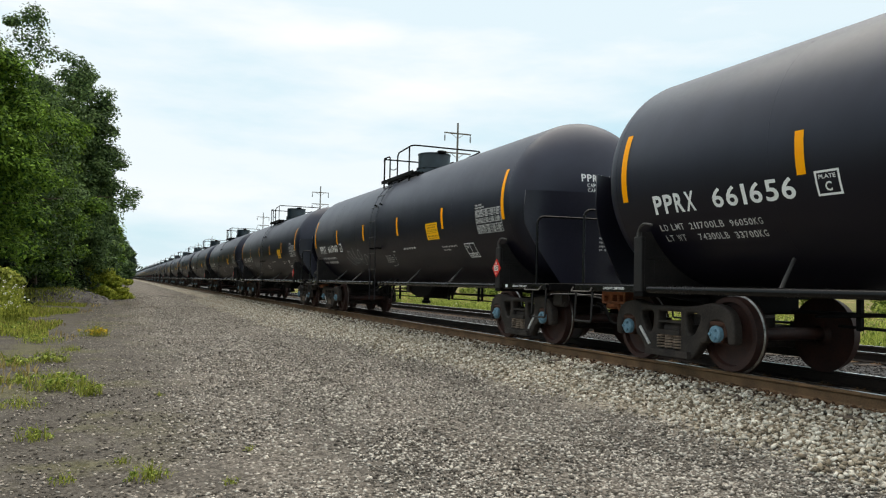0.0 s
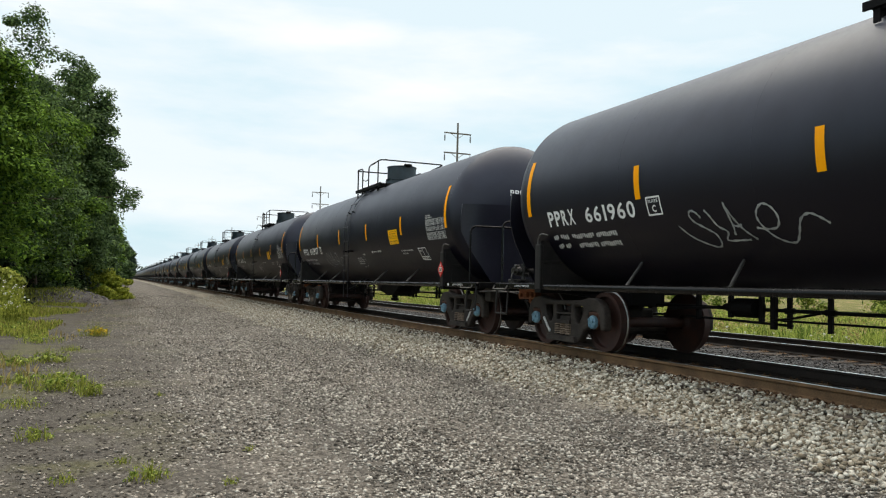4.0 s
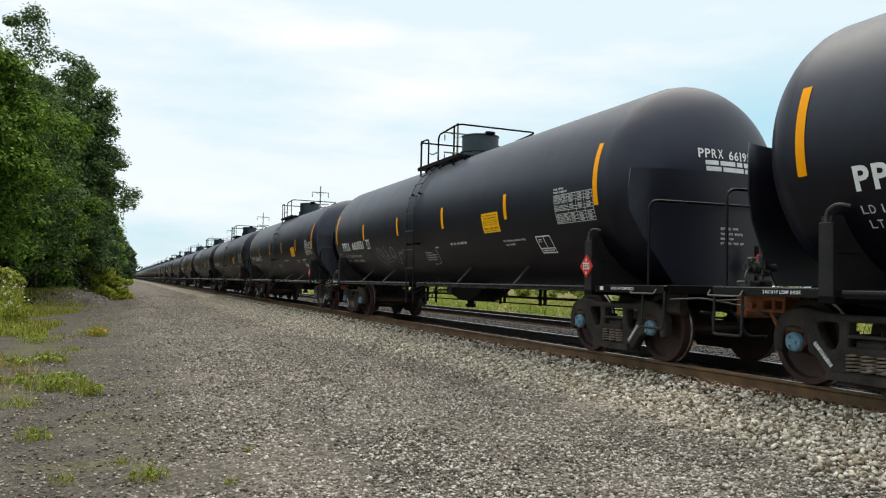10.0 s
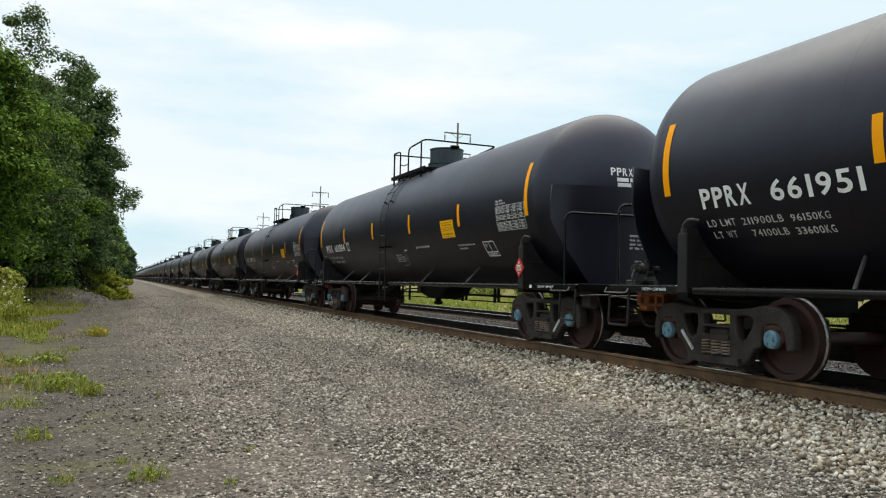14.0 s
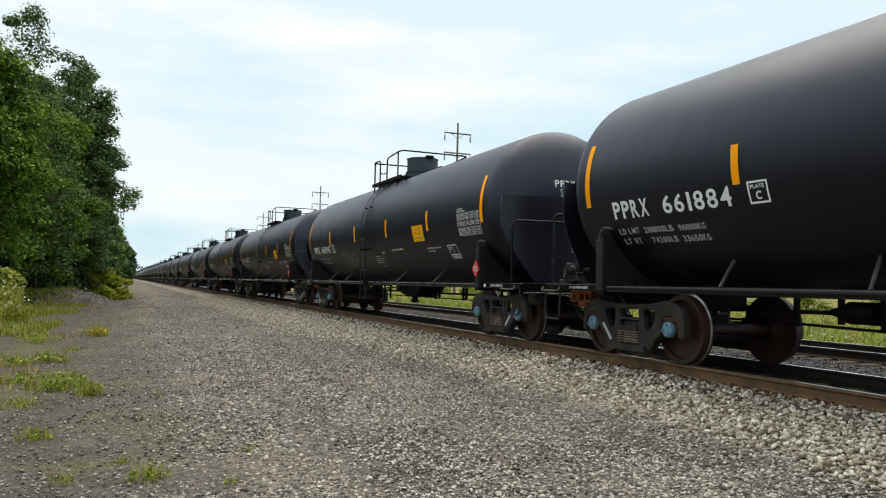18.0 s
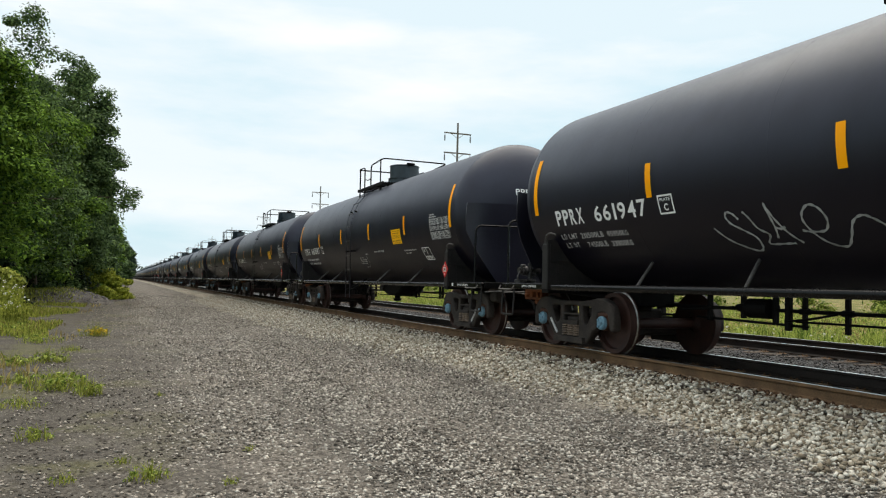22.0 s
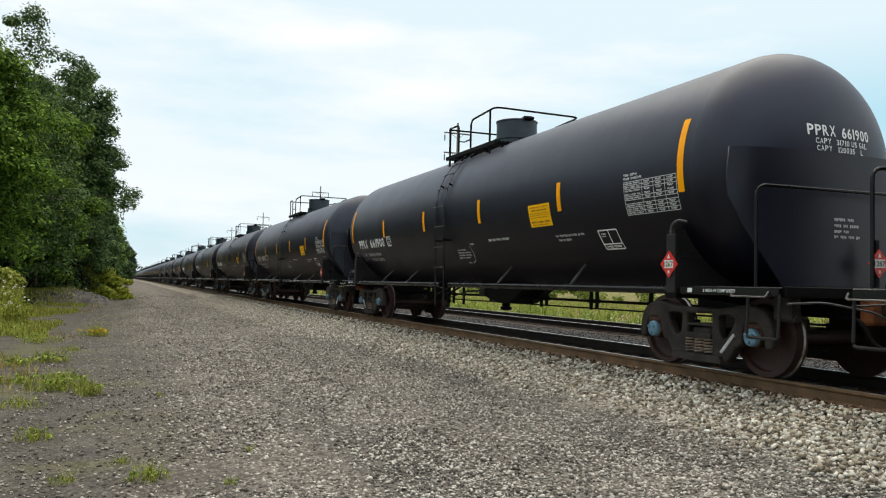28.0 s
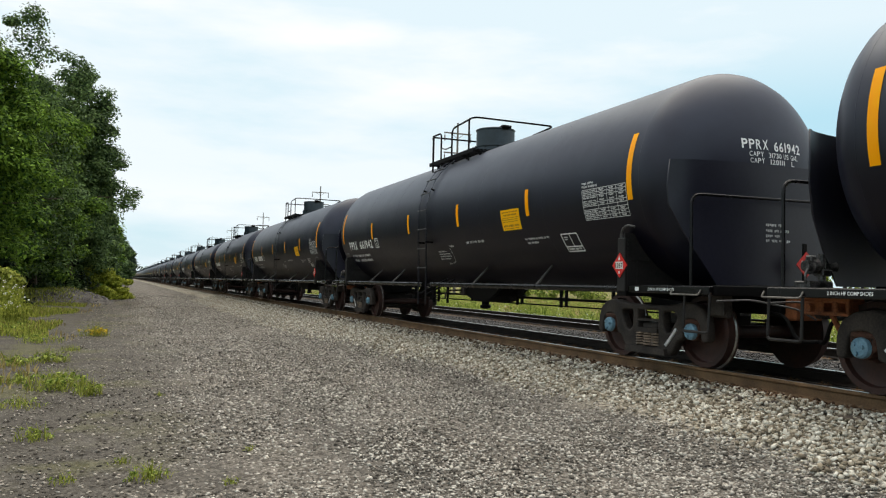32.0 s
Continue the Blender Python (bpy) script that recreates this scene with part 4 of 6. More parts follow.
        tube(bm, bend([(s * 0.96, 0.84, 4.12), (s * 0.96, 0.55, 4.05), (s * 0.96, 0.20, 4.06)], 0.1, 4), 0.014, 6)
        part("grab_bar", bm, M_FRAME, car)
    bm = bmesh.new()
    tube(bm, bend([(-0.96, 0.20, 3.78), (-0.96, 0.20, 4.46), (-0.96, -0.98, 4.51), (1.0, -0.90, 4.51), (1.0, 0.20, 4.46), (1.0, 0.20, 3.78)], 0.16, 6), r, 8)
    part("railing", bm, M_FRAME, car)
    bm = bmesh.new()
    tube(bm, bend([(-0.95, 1.37, 4.46), (0.95, 1.37, 4.46)], 0.1, 4), r, 8)
    tube(bm, bend([(0.95, 1.37, 4.40), (0.95, 0.2, 4.28)], 0.1, 4), 0.015, 6)
    part("railing", bm, M_FRAME, car)
    # bottom outlet with its skid
    bm = bmesh.new()
    side = [(0.95, 1.02), (0.86, 0.80), (0.55, 0.70), (0.10, 0.62), (-0.45, 0.62), (-0.85, 0.74), (-1.28, 0.98)]
    plate(bm, side, -0.34, 0.34)
    bmesh.ops.bevel(bm, geom=bm.edges[:], offset=0.03, segments=2, affect="EDGES", clamp_overlap=True)
    skid = part("outlet_skid", bm, M_FRAME, car, "black bottom outlet skid under the tank")
    bm = bmesh.new()
    lathe(bm, [(0.45, 0.06), (0.47, 0.12), (0.53, 0.12), (0.54, 0.085), (0.72, 0.085)], 14, "Z", (0, 0.30, 0))
    part("outlet_nozzle", bm, M_FRAME, skid)
    bm = bmesh.new()
    tube(bm, bend([(-0.30, 0.75, 0.86), (-0.75, 0.85, 0.84), (-0.80, 0.80, 0.66)], 0.1, 4), 0.02, 6)
    box(bm, -0.40, -0.25, 0.60, 0.85, 0.74, 0.92, 0.02)
    part("valve_handle", bm, M_TRUCK, skid)
    # brake pipe and rods under the tank
    bm = bmesh.new()
    rod(bm, (0.10, -6.1, 0.745), (0.10, 6.1, 0.745), 0.024, 8)
    part("brake_pipe", bm, M_FRAME, car)
    bm = bmesh.new()
    rod(bm, (0.12, -6.0, 0.615), (0.12, 3.6, 0.615), 0.014, 8)
    part("brake_rod", bm, M_FRAME, car)
    for v, z in ((3.45, 0.52), (2.83, 0.50), (1.29, 0.61), (-0.65, 0.62), (-1.06, 0.58), (-1.27, 0.61), (-2.87, 0.59), (-3.06, 0.61), (-4.6, 0.60), (-5.0, 0.60)):
        bm = bmesh.new()
        box(bm, 0.08, 0.13, v - 0.03, v + 0.03, z, 1.02, 0.006)
        rod(bm, (0.105, v - 0.07, 0.745), (0.105, v + 0.07, 0.745), 0.04, 8)
        part("pipe_hanger", bm, M_FRAME, car)
    bm = bmesh.new()
    lathe(bm, [(3.9, 0.06), (3.92, 0.13), (4.30, 0.13), (4.33, 0.09), (4.55, 0.04)], 18, "Y", (0.05, 0, 0.76))
    cyl = part("brake_cylinder", bm, M_FRAME, car, "black brake cylinder under the tank")
    for v0, v1, z0 in ((3.62, 3.70, 0.50), (3.84, 3.90, 0.58), (4.40, 4.46, 0.62), (5.05, 5.11, 0.56)):
        bm = bmesh.new()
        box(bm, 0.02, 0.09, v0, v1, z0, 1.02, 0.008)
        part("cylinder_hanger", bm, M_FRAME, cyl)
    bm = bmesh.new()
    rod(bm, (0.10, 3.4, 0.56), (0.10, 5.4, 0.60), 0.018, 6)
    part("brake_lever", bm, M_FRAME, car)
    bm = bmesh.new()
    rod(bm, (-0.05, 4.5, 0.76), (-0.05, 5.6, 0.70), 0.02, 6)
    part("push_rod", bm, M_FRAME, car)
    bm = bmesh.new()
    tube(bm, bend([(0.0, 3.62, 0.62), (-0.10, 3.2, 0.66), (-0.05, 2.83, 0.74)], 0.15, 4), 0.016, 6)
    part("air_pipe", bm, M_FRAME, car)
    bm = bmesh.new()
    tube(bm, bend([(0.1, -1.3, 0.70), (0.35, -1.0, 0.80), (0.35, 0.9, 0.80), (0.1, 1.25, 0.70)], 0.2, 4), 0.02, 6)
    rod(bm, (0.10, -1.06, 0.68), (0.10, -0.55, 0.86), 0.018, 6)
    part("pipe_bend", bm, M_FRAME, car)
    # reflective stripes, as broad as a palm
    for v, z0, z1 in ((7.44, 2.13, 3.03), (4.48, 2.15, 2.59), (1.54, 2.15, 2.59), (-1.42, 2.15, 2.59), (-4.38, 2.15, 2.59), (-7.26, 2.16, 3.05)):
        bm = bmesh.new()
        patch(bm, v + 0.057, v - 0.057, arc(z0), arc(z1), 0.005)
        part("reflective_stripe", bm, M_YEL, car, "bright yellow-orange reflective stripe")
    # yellow notice with lines of small print
    bm = bmesh.new()
    patch(bm, -3.385, -4.085, arc(1.955), arc(2.31), 0.005)
    notice = part("notice", bm, M_PLAC, car, "yellow notice panel with small dark print")
    bm = bmesh.new()
    for z, h, a, b, w in ((2.265, 0.022, 0.04, 0.66, (3, 4, 2, 5)), (2.215, 0.03, 0.10, 0.60, (3, 3, 4)), (2.165, 0.014, 0.04, 0.66, (5, 3, 6, 4)), (2.135, 0.014, 0.04, 0.66, (4, 6, 3, 5)), (2.10, 0.014, 0.04, 0.62, (6, 3, 5)), (2.03, 0.035, 0.06, 0.64, (4, 5, 4)), (1.985, 0.014, 0.08, 0.60, (4, 6, 5))):
        bars(bm, -3.385 - a, -3.385 - b, z - h / 2, z + h / 2, w, 0.008)
    tagged(part("print", bm, M_FINE, notice), kind="stuff")
    # data table
    bm = bmesh.new()
    t0, t1, zb, zt = -6.10, -7.185, 1.963, 2.393
    rows = 9
    for i in range(rows + 1):
        z = zb + (zt - zb) * i / rows
        if i not in (6,):
            patch(bm, t0, t1, arc(z - 0.0045), arc(z + 0.0045), 0.006)
    for f in (0, 0.36, 0.58, 0.79, 1.0):
        v = t0 + (t1 - t0) * f
        patch(bm, v + 0.005, v - 0.005, arc(zb), arc(zt), 0.0065)
    tagged(part("data_table", bm, M_SMALL, car, "white stencilled maintenance table"), kind="stuff")
    bm = bmesh.new()
    for i in range(rows):
        z = zb + (zt - zb) * (i + 0.5) / rows
        if i in (3,):
            continue
        bars(bm, t0 - 0.02, t0 - 0.36, z - 0.012, z + 0.012, (4, 5, 3) if i % 2 else (6, 5), 0.0065)
        for f in (0.36, 0.58, 0.79):
            v = t0 + (t1 - t0) * f
            bars(bm, v - 0.05, v - 0.17, z - 0.013, z + 0.013, (3,), 0.0065)
    bars(bm, t0, t0 - 0.30, 2.47, 2.505, (3, 4), 0.0065)
    bars(bm, t0, t0 - 0.40, 2.42, 2.455, (3, 5), 0.0065)
    tagged(part("table_print", bm, M_SMALL, car), kind="stuff")
    # consolidated stencil frame
    bm = bmesh.new()
    f0, f1, zb, zt = -5.255, -5.71, 1.545, 1.805
    for v in (f0, f1, f0 + (f1 - f0) * 0.52):
        patch(bm, v + 0.012 * (1 if v == f0 else 0.5), v - 0.012, arc(zb if v in (f0, f1) else zb + 0.07), arc(zt), 0.006)
    for z in (zb, zt, zb + 0.07):
        patch(bm, f0, f1, arc(z - 0.009), arc(z + 0.009), 0.0065)
    bars(bm, f0 - 0.05, f0 - 0.17, 1.745, 1.765, (2,), 0.0065)
    bars(bm, f0 - 0.05, f0 - 0.15, 1.715, 1.732, (2,), 0.0065)
    bars(bm, f0 - 0.05, f1 + 0.05, 1.565, 1.595, (5, 6), 0.0065)
    part("stencil_frame", bm, M_WHITE, car, "white stencilled rectangle")
    bm = bmesh.new()
    bars(bm, -4.05, -4.88, 1.765, 1.80, (3, 8, 2, 5, 2, 3))
    bars(bm, -4.09, -4.47, 1.70, 1.735, (3, 2, 4))
    bars(bm, -1.60, -2.45, 1.80, 1.845, (4, 4, 5, 9))
    tagged(part("service_stencil", bm, M_SMALL, car), kind="stuff")
    bm = bmesh.new()
    for z, a, b, w in ((1.69, 0.06, -0.36, (6, 5, 3)), (1.638, 0.09, -0.52, (5, 3, 7)), (1.588, 0.12, -0.50, (2, 6, 7)), (1.538, 0.16, -0.40, (6, 6))):
        bars(bm, a, b, z - 0.014, z + 0.014, w)
    bars(bm, -0.68, -0.90, 1.765, 1.80, (5,))
    bars(bm, -0.11, -0.27, 1.425, 1.455, (4,))
    stroke(bm, [(-0.62, arc(1.75)), (-0.65, arc(1.70)), (-0.63, arc(1.58)), (-0.54, arc(1.48)), (-0.42, arc(1.45)), (-0.34, arc(1.442))], 0.009)
    tagged(part("valve_stencil", bm, M_SMALL, car), kind="stuff")
    # clearance plate mark
    bm = bmesh.new()
    for v in (4.318, 4.05):
        patch(bm, v + 0.012, v - 0.012, arc(1.925), arc(2.163), 0.006)
    for z in (1.935, 2.153):
        patch(bm, 4.318, 4.05, arc(z - 0.011), arc(z + 0.011), 0.0065)
    write("PLATE", 4.285, 4.085, 2.085, 2.125, 0.02, bm=bm)
    write("C", 4.225, 4.145, 1.965, 2.055, 0.03, bm=bm)
    part("plate_mark", bm, M_WHITE, car, "white framed clearance mark")
    # brake shoe stencil on the end sills
    for e, y0, wide in ((-1, -7.62, 0.52), (1, 7.98, 0.50)):
        bm = bmesh.new()
        vs, fs = lettering("2 INCH HF COMP SHOES", 0.01)
        made = [bm.verts.new((-1.4335, y0 - wide * a, 0.962 + 0.036 * b)) for a, b, _ in vs]
        for f in fs:
            bm.faces.new([made[i] for i in f])
        for a, b in ((0.27, 0.19),) if e < 0 else ():
            bm.faces.new([bm.verts.new((-1.4335, y0 + p, q)) for p, q in ((a, 0.955), (b, 0.955), (b, 1.005), (a, 1.005))])
        tagged(part("shoe_stencil", bm, M_WHITE, car), kind="stuff")
    # lower print on the leading head shield
    bm = bmesh.new()
    shield_bars(bm, -0.12, 0.19, 1.810, 1.845, (5, 3))
    shield_bars(bm, -0.12, 0.27, 1.738, 1.773, (3, 2, 4))
    shield_bars(bm, -0.12, 0.11, 1.672, 1.706, (4, 3))
    shield_bars(bm, -0.12, 0.29, 1.610, 1.644, (2, 3, 3, 2))
    tagged(part("shield_stencil", bm, M_SMALL, car), kind="stuff")
    make_placard(car, -1.475, -7.05, 1.29, 0)
    make_placard(car, 0.36, -8.47, 1.33, 90)
    bm = bmesh.new()
    box(bm, 0.33, 0.39, -8.445, -8.425, 1.03, 1.60)
    part("placard_holder", bm, M_FRAME, car)
    return car


def head_write(bm, text, x0, x1, z0, z1, bold=0.0):
    """Letters on the leading tank head, laid on its curve."""
    for char, c0, c1 in cells(text, 0.22):
        vs, fs = lettering(char, bold)
        made = []
        for a, b, _ in vs:
            x, z = x0 + (x1 - x0) * (c0 + (c1 - c0) * a), z0 + (z1 - z0) * b
            rr = min(0.98, math.hypot(x, z - ZT) / RT)
            made.append(bm.verts.new((x, -HALF - DOME * math.sqrt(1 - rr * rr) - 0.008, z)))
        for f in fs:
            bm.faces.new([made[i] for i in f])
    return bm


def head_bars(bm, x0, x1, z0, z1, words):
    total, x = sum(words), x0
    room = (x1 - x0) - 0.03 * (len(words) - 1)
    for w in words:
        x2 = x + room * w / total
        p = []
        for xx, zz in ((x, z0), (x2, z0), (x2, z1), (x, z1)):
            rr = math.hypot(xx, zz - ZT) / RT
            p.append(bm.verts.new((xx, -HALF - DOME * math.sqrt(1 - rr * rr) - 0.009, zz)))
        bm.faces.new(p)
        x = x2 + 0.03
    return bm


# number, loads, capacity and whether a spray scrawl is on the side
MARKS = {
    -2: ("661656", ("211700LB", "96050KG", "74300LB", "33700KG"), None, 0),
    -1: ("661960", None, ("31730", "120111"), 1),
    0: ("661927", ("211500LB", "95950KG", "74500LB", "33800KG"), ("31700", "119998"), 2),
    1: ("661951", ("211900LB", "96150KG", "74100LB", "33600KG"), None, 3),
    2: ("661884", ("211800LB", "96000KG", "74200LB", "33650KG"), None, 0),
    3: ("661947", ("211500LB", "95950KG", "74500LB", "33800KG"), ("31670", "119884"), 4),
    4: ("661887", None, ("31720", "120073"), 0),
    5: ("661900", ("211800LB", "96100KG", "74200LB", "33650KG"), ("31710", "120035"), 0),
    6: ("661942", None, ("31730", "120111"), 0),
}


def scrawl(kind):
    """Looping chalky spray line, as (v, height) points."""
    s = [(2.88, 1.73), (2.94, 1.79), (3.03, 1.82), (3.08, 1.77), (3.02, 1.69), (2.86, 1.61), (2.72, 1.53), (2.71, 1.43), (2.80, 1.39), (2.99, 1.44), (3.19, 1.53), (3.35, 1.66)]
    l = [(2.78, 1.81), (2.71, 1.74), (2.63, 1.62), (2.50, 1.55), (2.57, 1.46), (2.36, 1.45), (2.19, 1.45)]
    a = [(2.40, 1.51), (2.37, 1.61), (2.39, 1.75), (2.42, 1.87), (2.36, 1.75), (2.28, 1.63), (2.19, 1.53), (2.08, 1.45)]
    bar = [(2.38, 1.62), (2.29, 1.60), (2.22, 1.62)]
    e = [(2.01, 1.57), (1.87, 1.55), (1.70, 1.56), (1.63, 1.66), (1.69, 1.77), (1.81, 1.81), (1.92, 1.74), (1.94, 1.64), (1.84, 1.50), (1.70, 1.42), (1.54, 1.40), (1.43, 1.49), (1.33, 1.62), (1.20, 1.67), (1.08, 1.63), (0.97, 1.56)]
    if kind == 3:
        e = e[:-1] + [(0.94, 1.70), (0.80, 1.72)]
    along, up = {1: (0.48, 0.11), 2: (0.46, 0.10), 3: (0.43, 0.09), 4: (0.13, 0.05)}[kind]
    return [smooth_line([(3.35 + along - 0.93 * (3.35 - v), z + up) for v, z in c], 5) for c in (s, l, a, bar, e)]


def smooth_line(p, n):
    out = []
    for i in range(len(p) - 1):
        p0, p1, p2, p3 = p[max(i - 1, 0)], p[i], p[i + 1], p[min(i + 2, len(p) - 1)]
        for k in range(n):
            u = k / n
            out.append(tuple(0.5 * (2 * b + (c - a) * u + (2 * a - 5 * b + 4 * c - d) * u * u + (3 * b - a - 3 * c + d) * u ** 3) for a, b, c, d in zip(p0, p1, p2, p3)))
    return out + [p[-1]]


def mark_car(car, k):
    """The lettering that sets one car apart from the next."""
    number, loads, capacity, spray = MARKS.get(k, (None, None, None, 0))
    bm = bmesh.new()
    if number:
        stencil("PPRX", 6.87, 6.10, 1.928, 2.157, 0.03, bm=bm, gap=0.18)
        part("reporting_mark", bm, M_WHITE, car, "large white stencilled letters")
        bm = bmesh.new()
        stencil(number, 5.80, 4.66 if number.endswith("1") else 4.59, 1.930, 2.150, 0.018, bm=bm)
    else:
        bars(bm, 6.87, 6.10, 1.928, 2.157, (1, 1, 1, 1), letters=False)
        bars(bm, 5.80, 4.59, 1.930, 2.150, (1, 1, 1, 1, 1, 1), letters=False)
    part("car_number", bm, M_WHITE, car, "large white stencilled car number")
    bm = bmesh.new()
    if loads:
        stencil("LD LMT", 6.88, 6.43, 1.725, 1.80, 0.008, bm=bm)
        stencil(loads[0], 6.33, 5.74, 1.72, 1.795, 0.008, bm=bm)
        stencil(loads[1], 5.64, 5.15, 1.715, 1.785, 0.008, bm=bm)
        stencil("LT WT", 6.85, 6.48, 1.595, 1.668, 0.008, bm=bm)
        stencil(loads[2], 6.25, 5.74, 1.59, 1.662, 0.008, bm=bm)
        stencil(loads[3], 5.64, 5.15, 1.583, 1.655, 0.018, bm=bm)
    else:
        bars(bm, 6.88, 6.43, 1.725, 1.80, (2, 3))
        bars(bm, 6.33, 5.15, 1.722, 1.79, (8, 7))
        bars(bm, 6.85, 6.48, 1.595, 1.665, (2, 2))
        bars(bm, 6.25, 5.15, 1.59, 1.658, (7, 7))
    tagged(part("load_stencil", bm, M_SMALL, car, "faded white load stencils"), kind="stuff")
    bm = bmesh.new()
    if number:
        head_write(bm, "PPRX", -0.43, -0.03, 2.80, 2.93, 0.02)
        head_write(bm, number, 0.07, 0.56, 2.79, 2.92, 0.02)
    else:
        head_bars(bm, -0.43, 0.56, 2.80, 2.93, (4, 6))
    if capacity:
        head_write(bm, "CAPY", -0.33, -0.11, 2.705, 2.77, 0.01)
        head_write(bm, capacity[0] + " US GAL", -0.03, 0.50, 2.70, 2.765, 0.01)
        head_write(bm, "CAPY", -0.32, -0.10, 2.62, 2.685, 0.01)
        head_write(bm, capacity[1] + "   L", -0.01, 0.42, 2.615, 2.68, 0.01)
    else:
        head_bars(bm, -0.33, 0.50, 2.705, 2.768, (4, 5, 2, 3))
        head_bars(bm, -0.32, 0.42, 2.62, 2.683, (4, 6, 1))
    part("head_number", bm, M_WHITE, car, "white capacity stencils on the tank head")
    if spray:
        bm = bmesh.new()
        for line in scrawl(spray):
            stroke(bm, [(v, arc(z)) for v, z in line], 0.017)
        part("spray_scrawl", bm, M_SPRAY, car, "looping chalky white spray scrawl")
        tagged(car, "black railway tank car with a white spray scrawl on its side")


CAR = make_car()
CARS = {0: CAR}
for k in range(-3, 14):
    if k:
        CARS[k] = copy_thing(CAR, Matrix.Identity(4))
for k, c in CARS.items():
    mark_car(c, k)
# the older leading car carries no brake gear on its trailing platform
for o in [o for o in CARS[-2].children if o.name.startswith("hand_brake")]:
    bpy.data.objects.remove(o)


# cars far down the train, never near the camera
def make_far_car():
    car = thing("tank_car", "black railway tank car far down the train", "tank car", "cars of the tank train")
    keep = ("tank", "head_shield", "side_rail", "stub_sill", "body_bolster", "truck", "manway_housing", "running_board", "railing_post", "railing", "reflective_stripe", "notice", "ladder_rail", "side_frame", "wheel_set", "data_table", "end_railing", "brake_cylinder", "outlet_skid", "draft_gear")
    made = {CAR: car}
    for o in CAR.children_recursive:
        if o.name.split(".")[0] in keep and o.parent in made:
            c = o.copy()
            scene.collection.objects.link(c)
            c.parent = made[o.parent]
            made[o] = c
    bm = bmesh.new()
    bars(bm, 6.87, 6.10, 1.928, 2.157, (1, 1, 1, 1), letters=False)
    bars(bm, 5.80, 4.59, 1.930, 2.150, (1, 1, 1, 1, 1, 1), letters=False)
    tagged(part("car_number", bm, M_WHITE, car), kind="stuff")
    return car


far = make_far_car()
FAR = {14: far}
for k in range(15, 46):
    FAR[k] = copy_thing(far, Matrix.Identity(4))


# ---- joined small pieces ----
def fast_mesh(name, verts, tris, material, parent=None, smooth=False):
    me = bpy.data.meshes.new(name)
    verts, tris = np.asarray(verts, dtype=np.float32), np.asarray(tris, dtype=np.int32)
    me.vertices.add(len(verts))
    me.vertices.foreach_set("co", verts.ravel())
    me.loops.add(tris.size)
    me.loops.foreach_set("vertex_index", tris.ravel())
    me.polygons.add(len(tris))
    k = tris.shape[1]
    me.polygons.foreach_set("loop_start", np.arange(0, tris.size, k, dtype=np.int32))
    me.polygons.foreach_set("loop_total", np.full(len(tris), k, dtype=np.int32))
    me.update(calc_edges=True)
    me.validate()
    me.materials.append(material)
    if smooth:
        me.shade_smooth()
    ob = new(name, me)
    if parent:
        ob.parent = parent
    return ob


def ground_z(x, y):
    """The bed's height for arrays of places."""
    z = np.full(x.shape, GROUND)
    a = (x > -3.0) & (x < -1.05)
    z[a] = GROUND + (x[a] + 3.0) / 1.95 * (-0.19 - GROUND)
    z[(x >= -1.05) & (x < -0.5)] = -0.186
    z[(x >= -0.5) & (x <= 6.9)] = -0.20
    a = (x > 6.9) & (x < 9.4)
    z[a] = -0.19 - (x[a] - 6.9) / 2.5 * 0.5
    a = x >= 9.4
    z[a] = -0.69 + np.minimum(0.25, (x[a] - 9.4) * 0.03)
    a = x < -9.0
    z[a] += np.minimum(1, (-9.0 - x[a]) / 4) * 0.12
    return z


RNG = np.random.default_rng(7)
FRAY = np.random.default_rng(11)


def blocks(name, x, y, size, material, label):
    """Broken ballast: crumpled, tilted blocks with flat faces, heaped unevenly."""
    n = len(x)
    base = np.array([(a, b, c) for c in (-1, 1) for b in (-1, 1) for a in (-1, 1)], dtype=float)
    quad = np.array([(0, 2, 3, 1), (4, 5, 7, 6), (0, 1, 5, 4), (2, 6, 7, 3), (0, 4, 6, 2), (1, 3, 7, 5)])
    v = base[None] * RNG.uniform(0.45, 1.0, (n, 8, 3)) * RNG.uniform(0.6, 1.15, (n, 1, 3)) * np.array([1.0, 1.0, 0.62])
    v *= (size * 0.46)[:, None, None]
    for i, j, a in ((1, 2, RNG.normal(0, 0.45, n)), (0, 2, RNG.normal(0, 0.45, n)), (0, 1, RNG.uniform(0, TAU, n))):
        c, t = np.cos(a)[:, None], np.sin(a)[:, None]
        p, q = v[..., i] * c - v[..., j] * t, v[..., i] * t + v[..., j] * c
        v[..., i], v[..., j] = p, q
    lift = ground_z(x, y) + size * 0.12 + RNG.uniform(-0.01, 0.026, n) + 0.016 * (x > -1.36)
    v += np.stack([x, y, lift], -1)[:, None]
    quads = (quad[None] + 8 * np.arange(n)[:, None, None]).reshape(-1, 4)
    return tagged(fast_mesh(name, v.reshape(-1, 3), quads, material), label, "gravel", kind="stuff")


def palette(m, stops):
    """Gives a stone material several kinds of rock."""
    r = next(n for n in m.node_tree.nodes if n.type == "VALTORGB").color_ramp
    while len(r.elements) < len(stops):
        r.elements.new(0.5)
    for e, (p, c) in zip(r.elements, stops):
        e.position, e.color = p, (*c, 1)
    return m


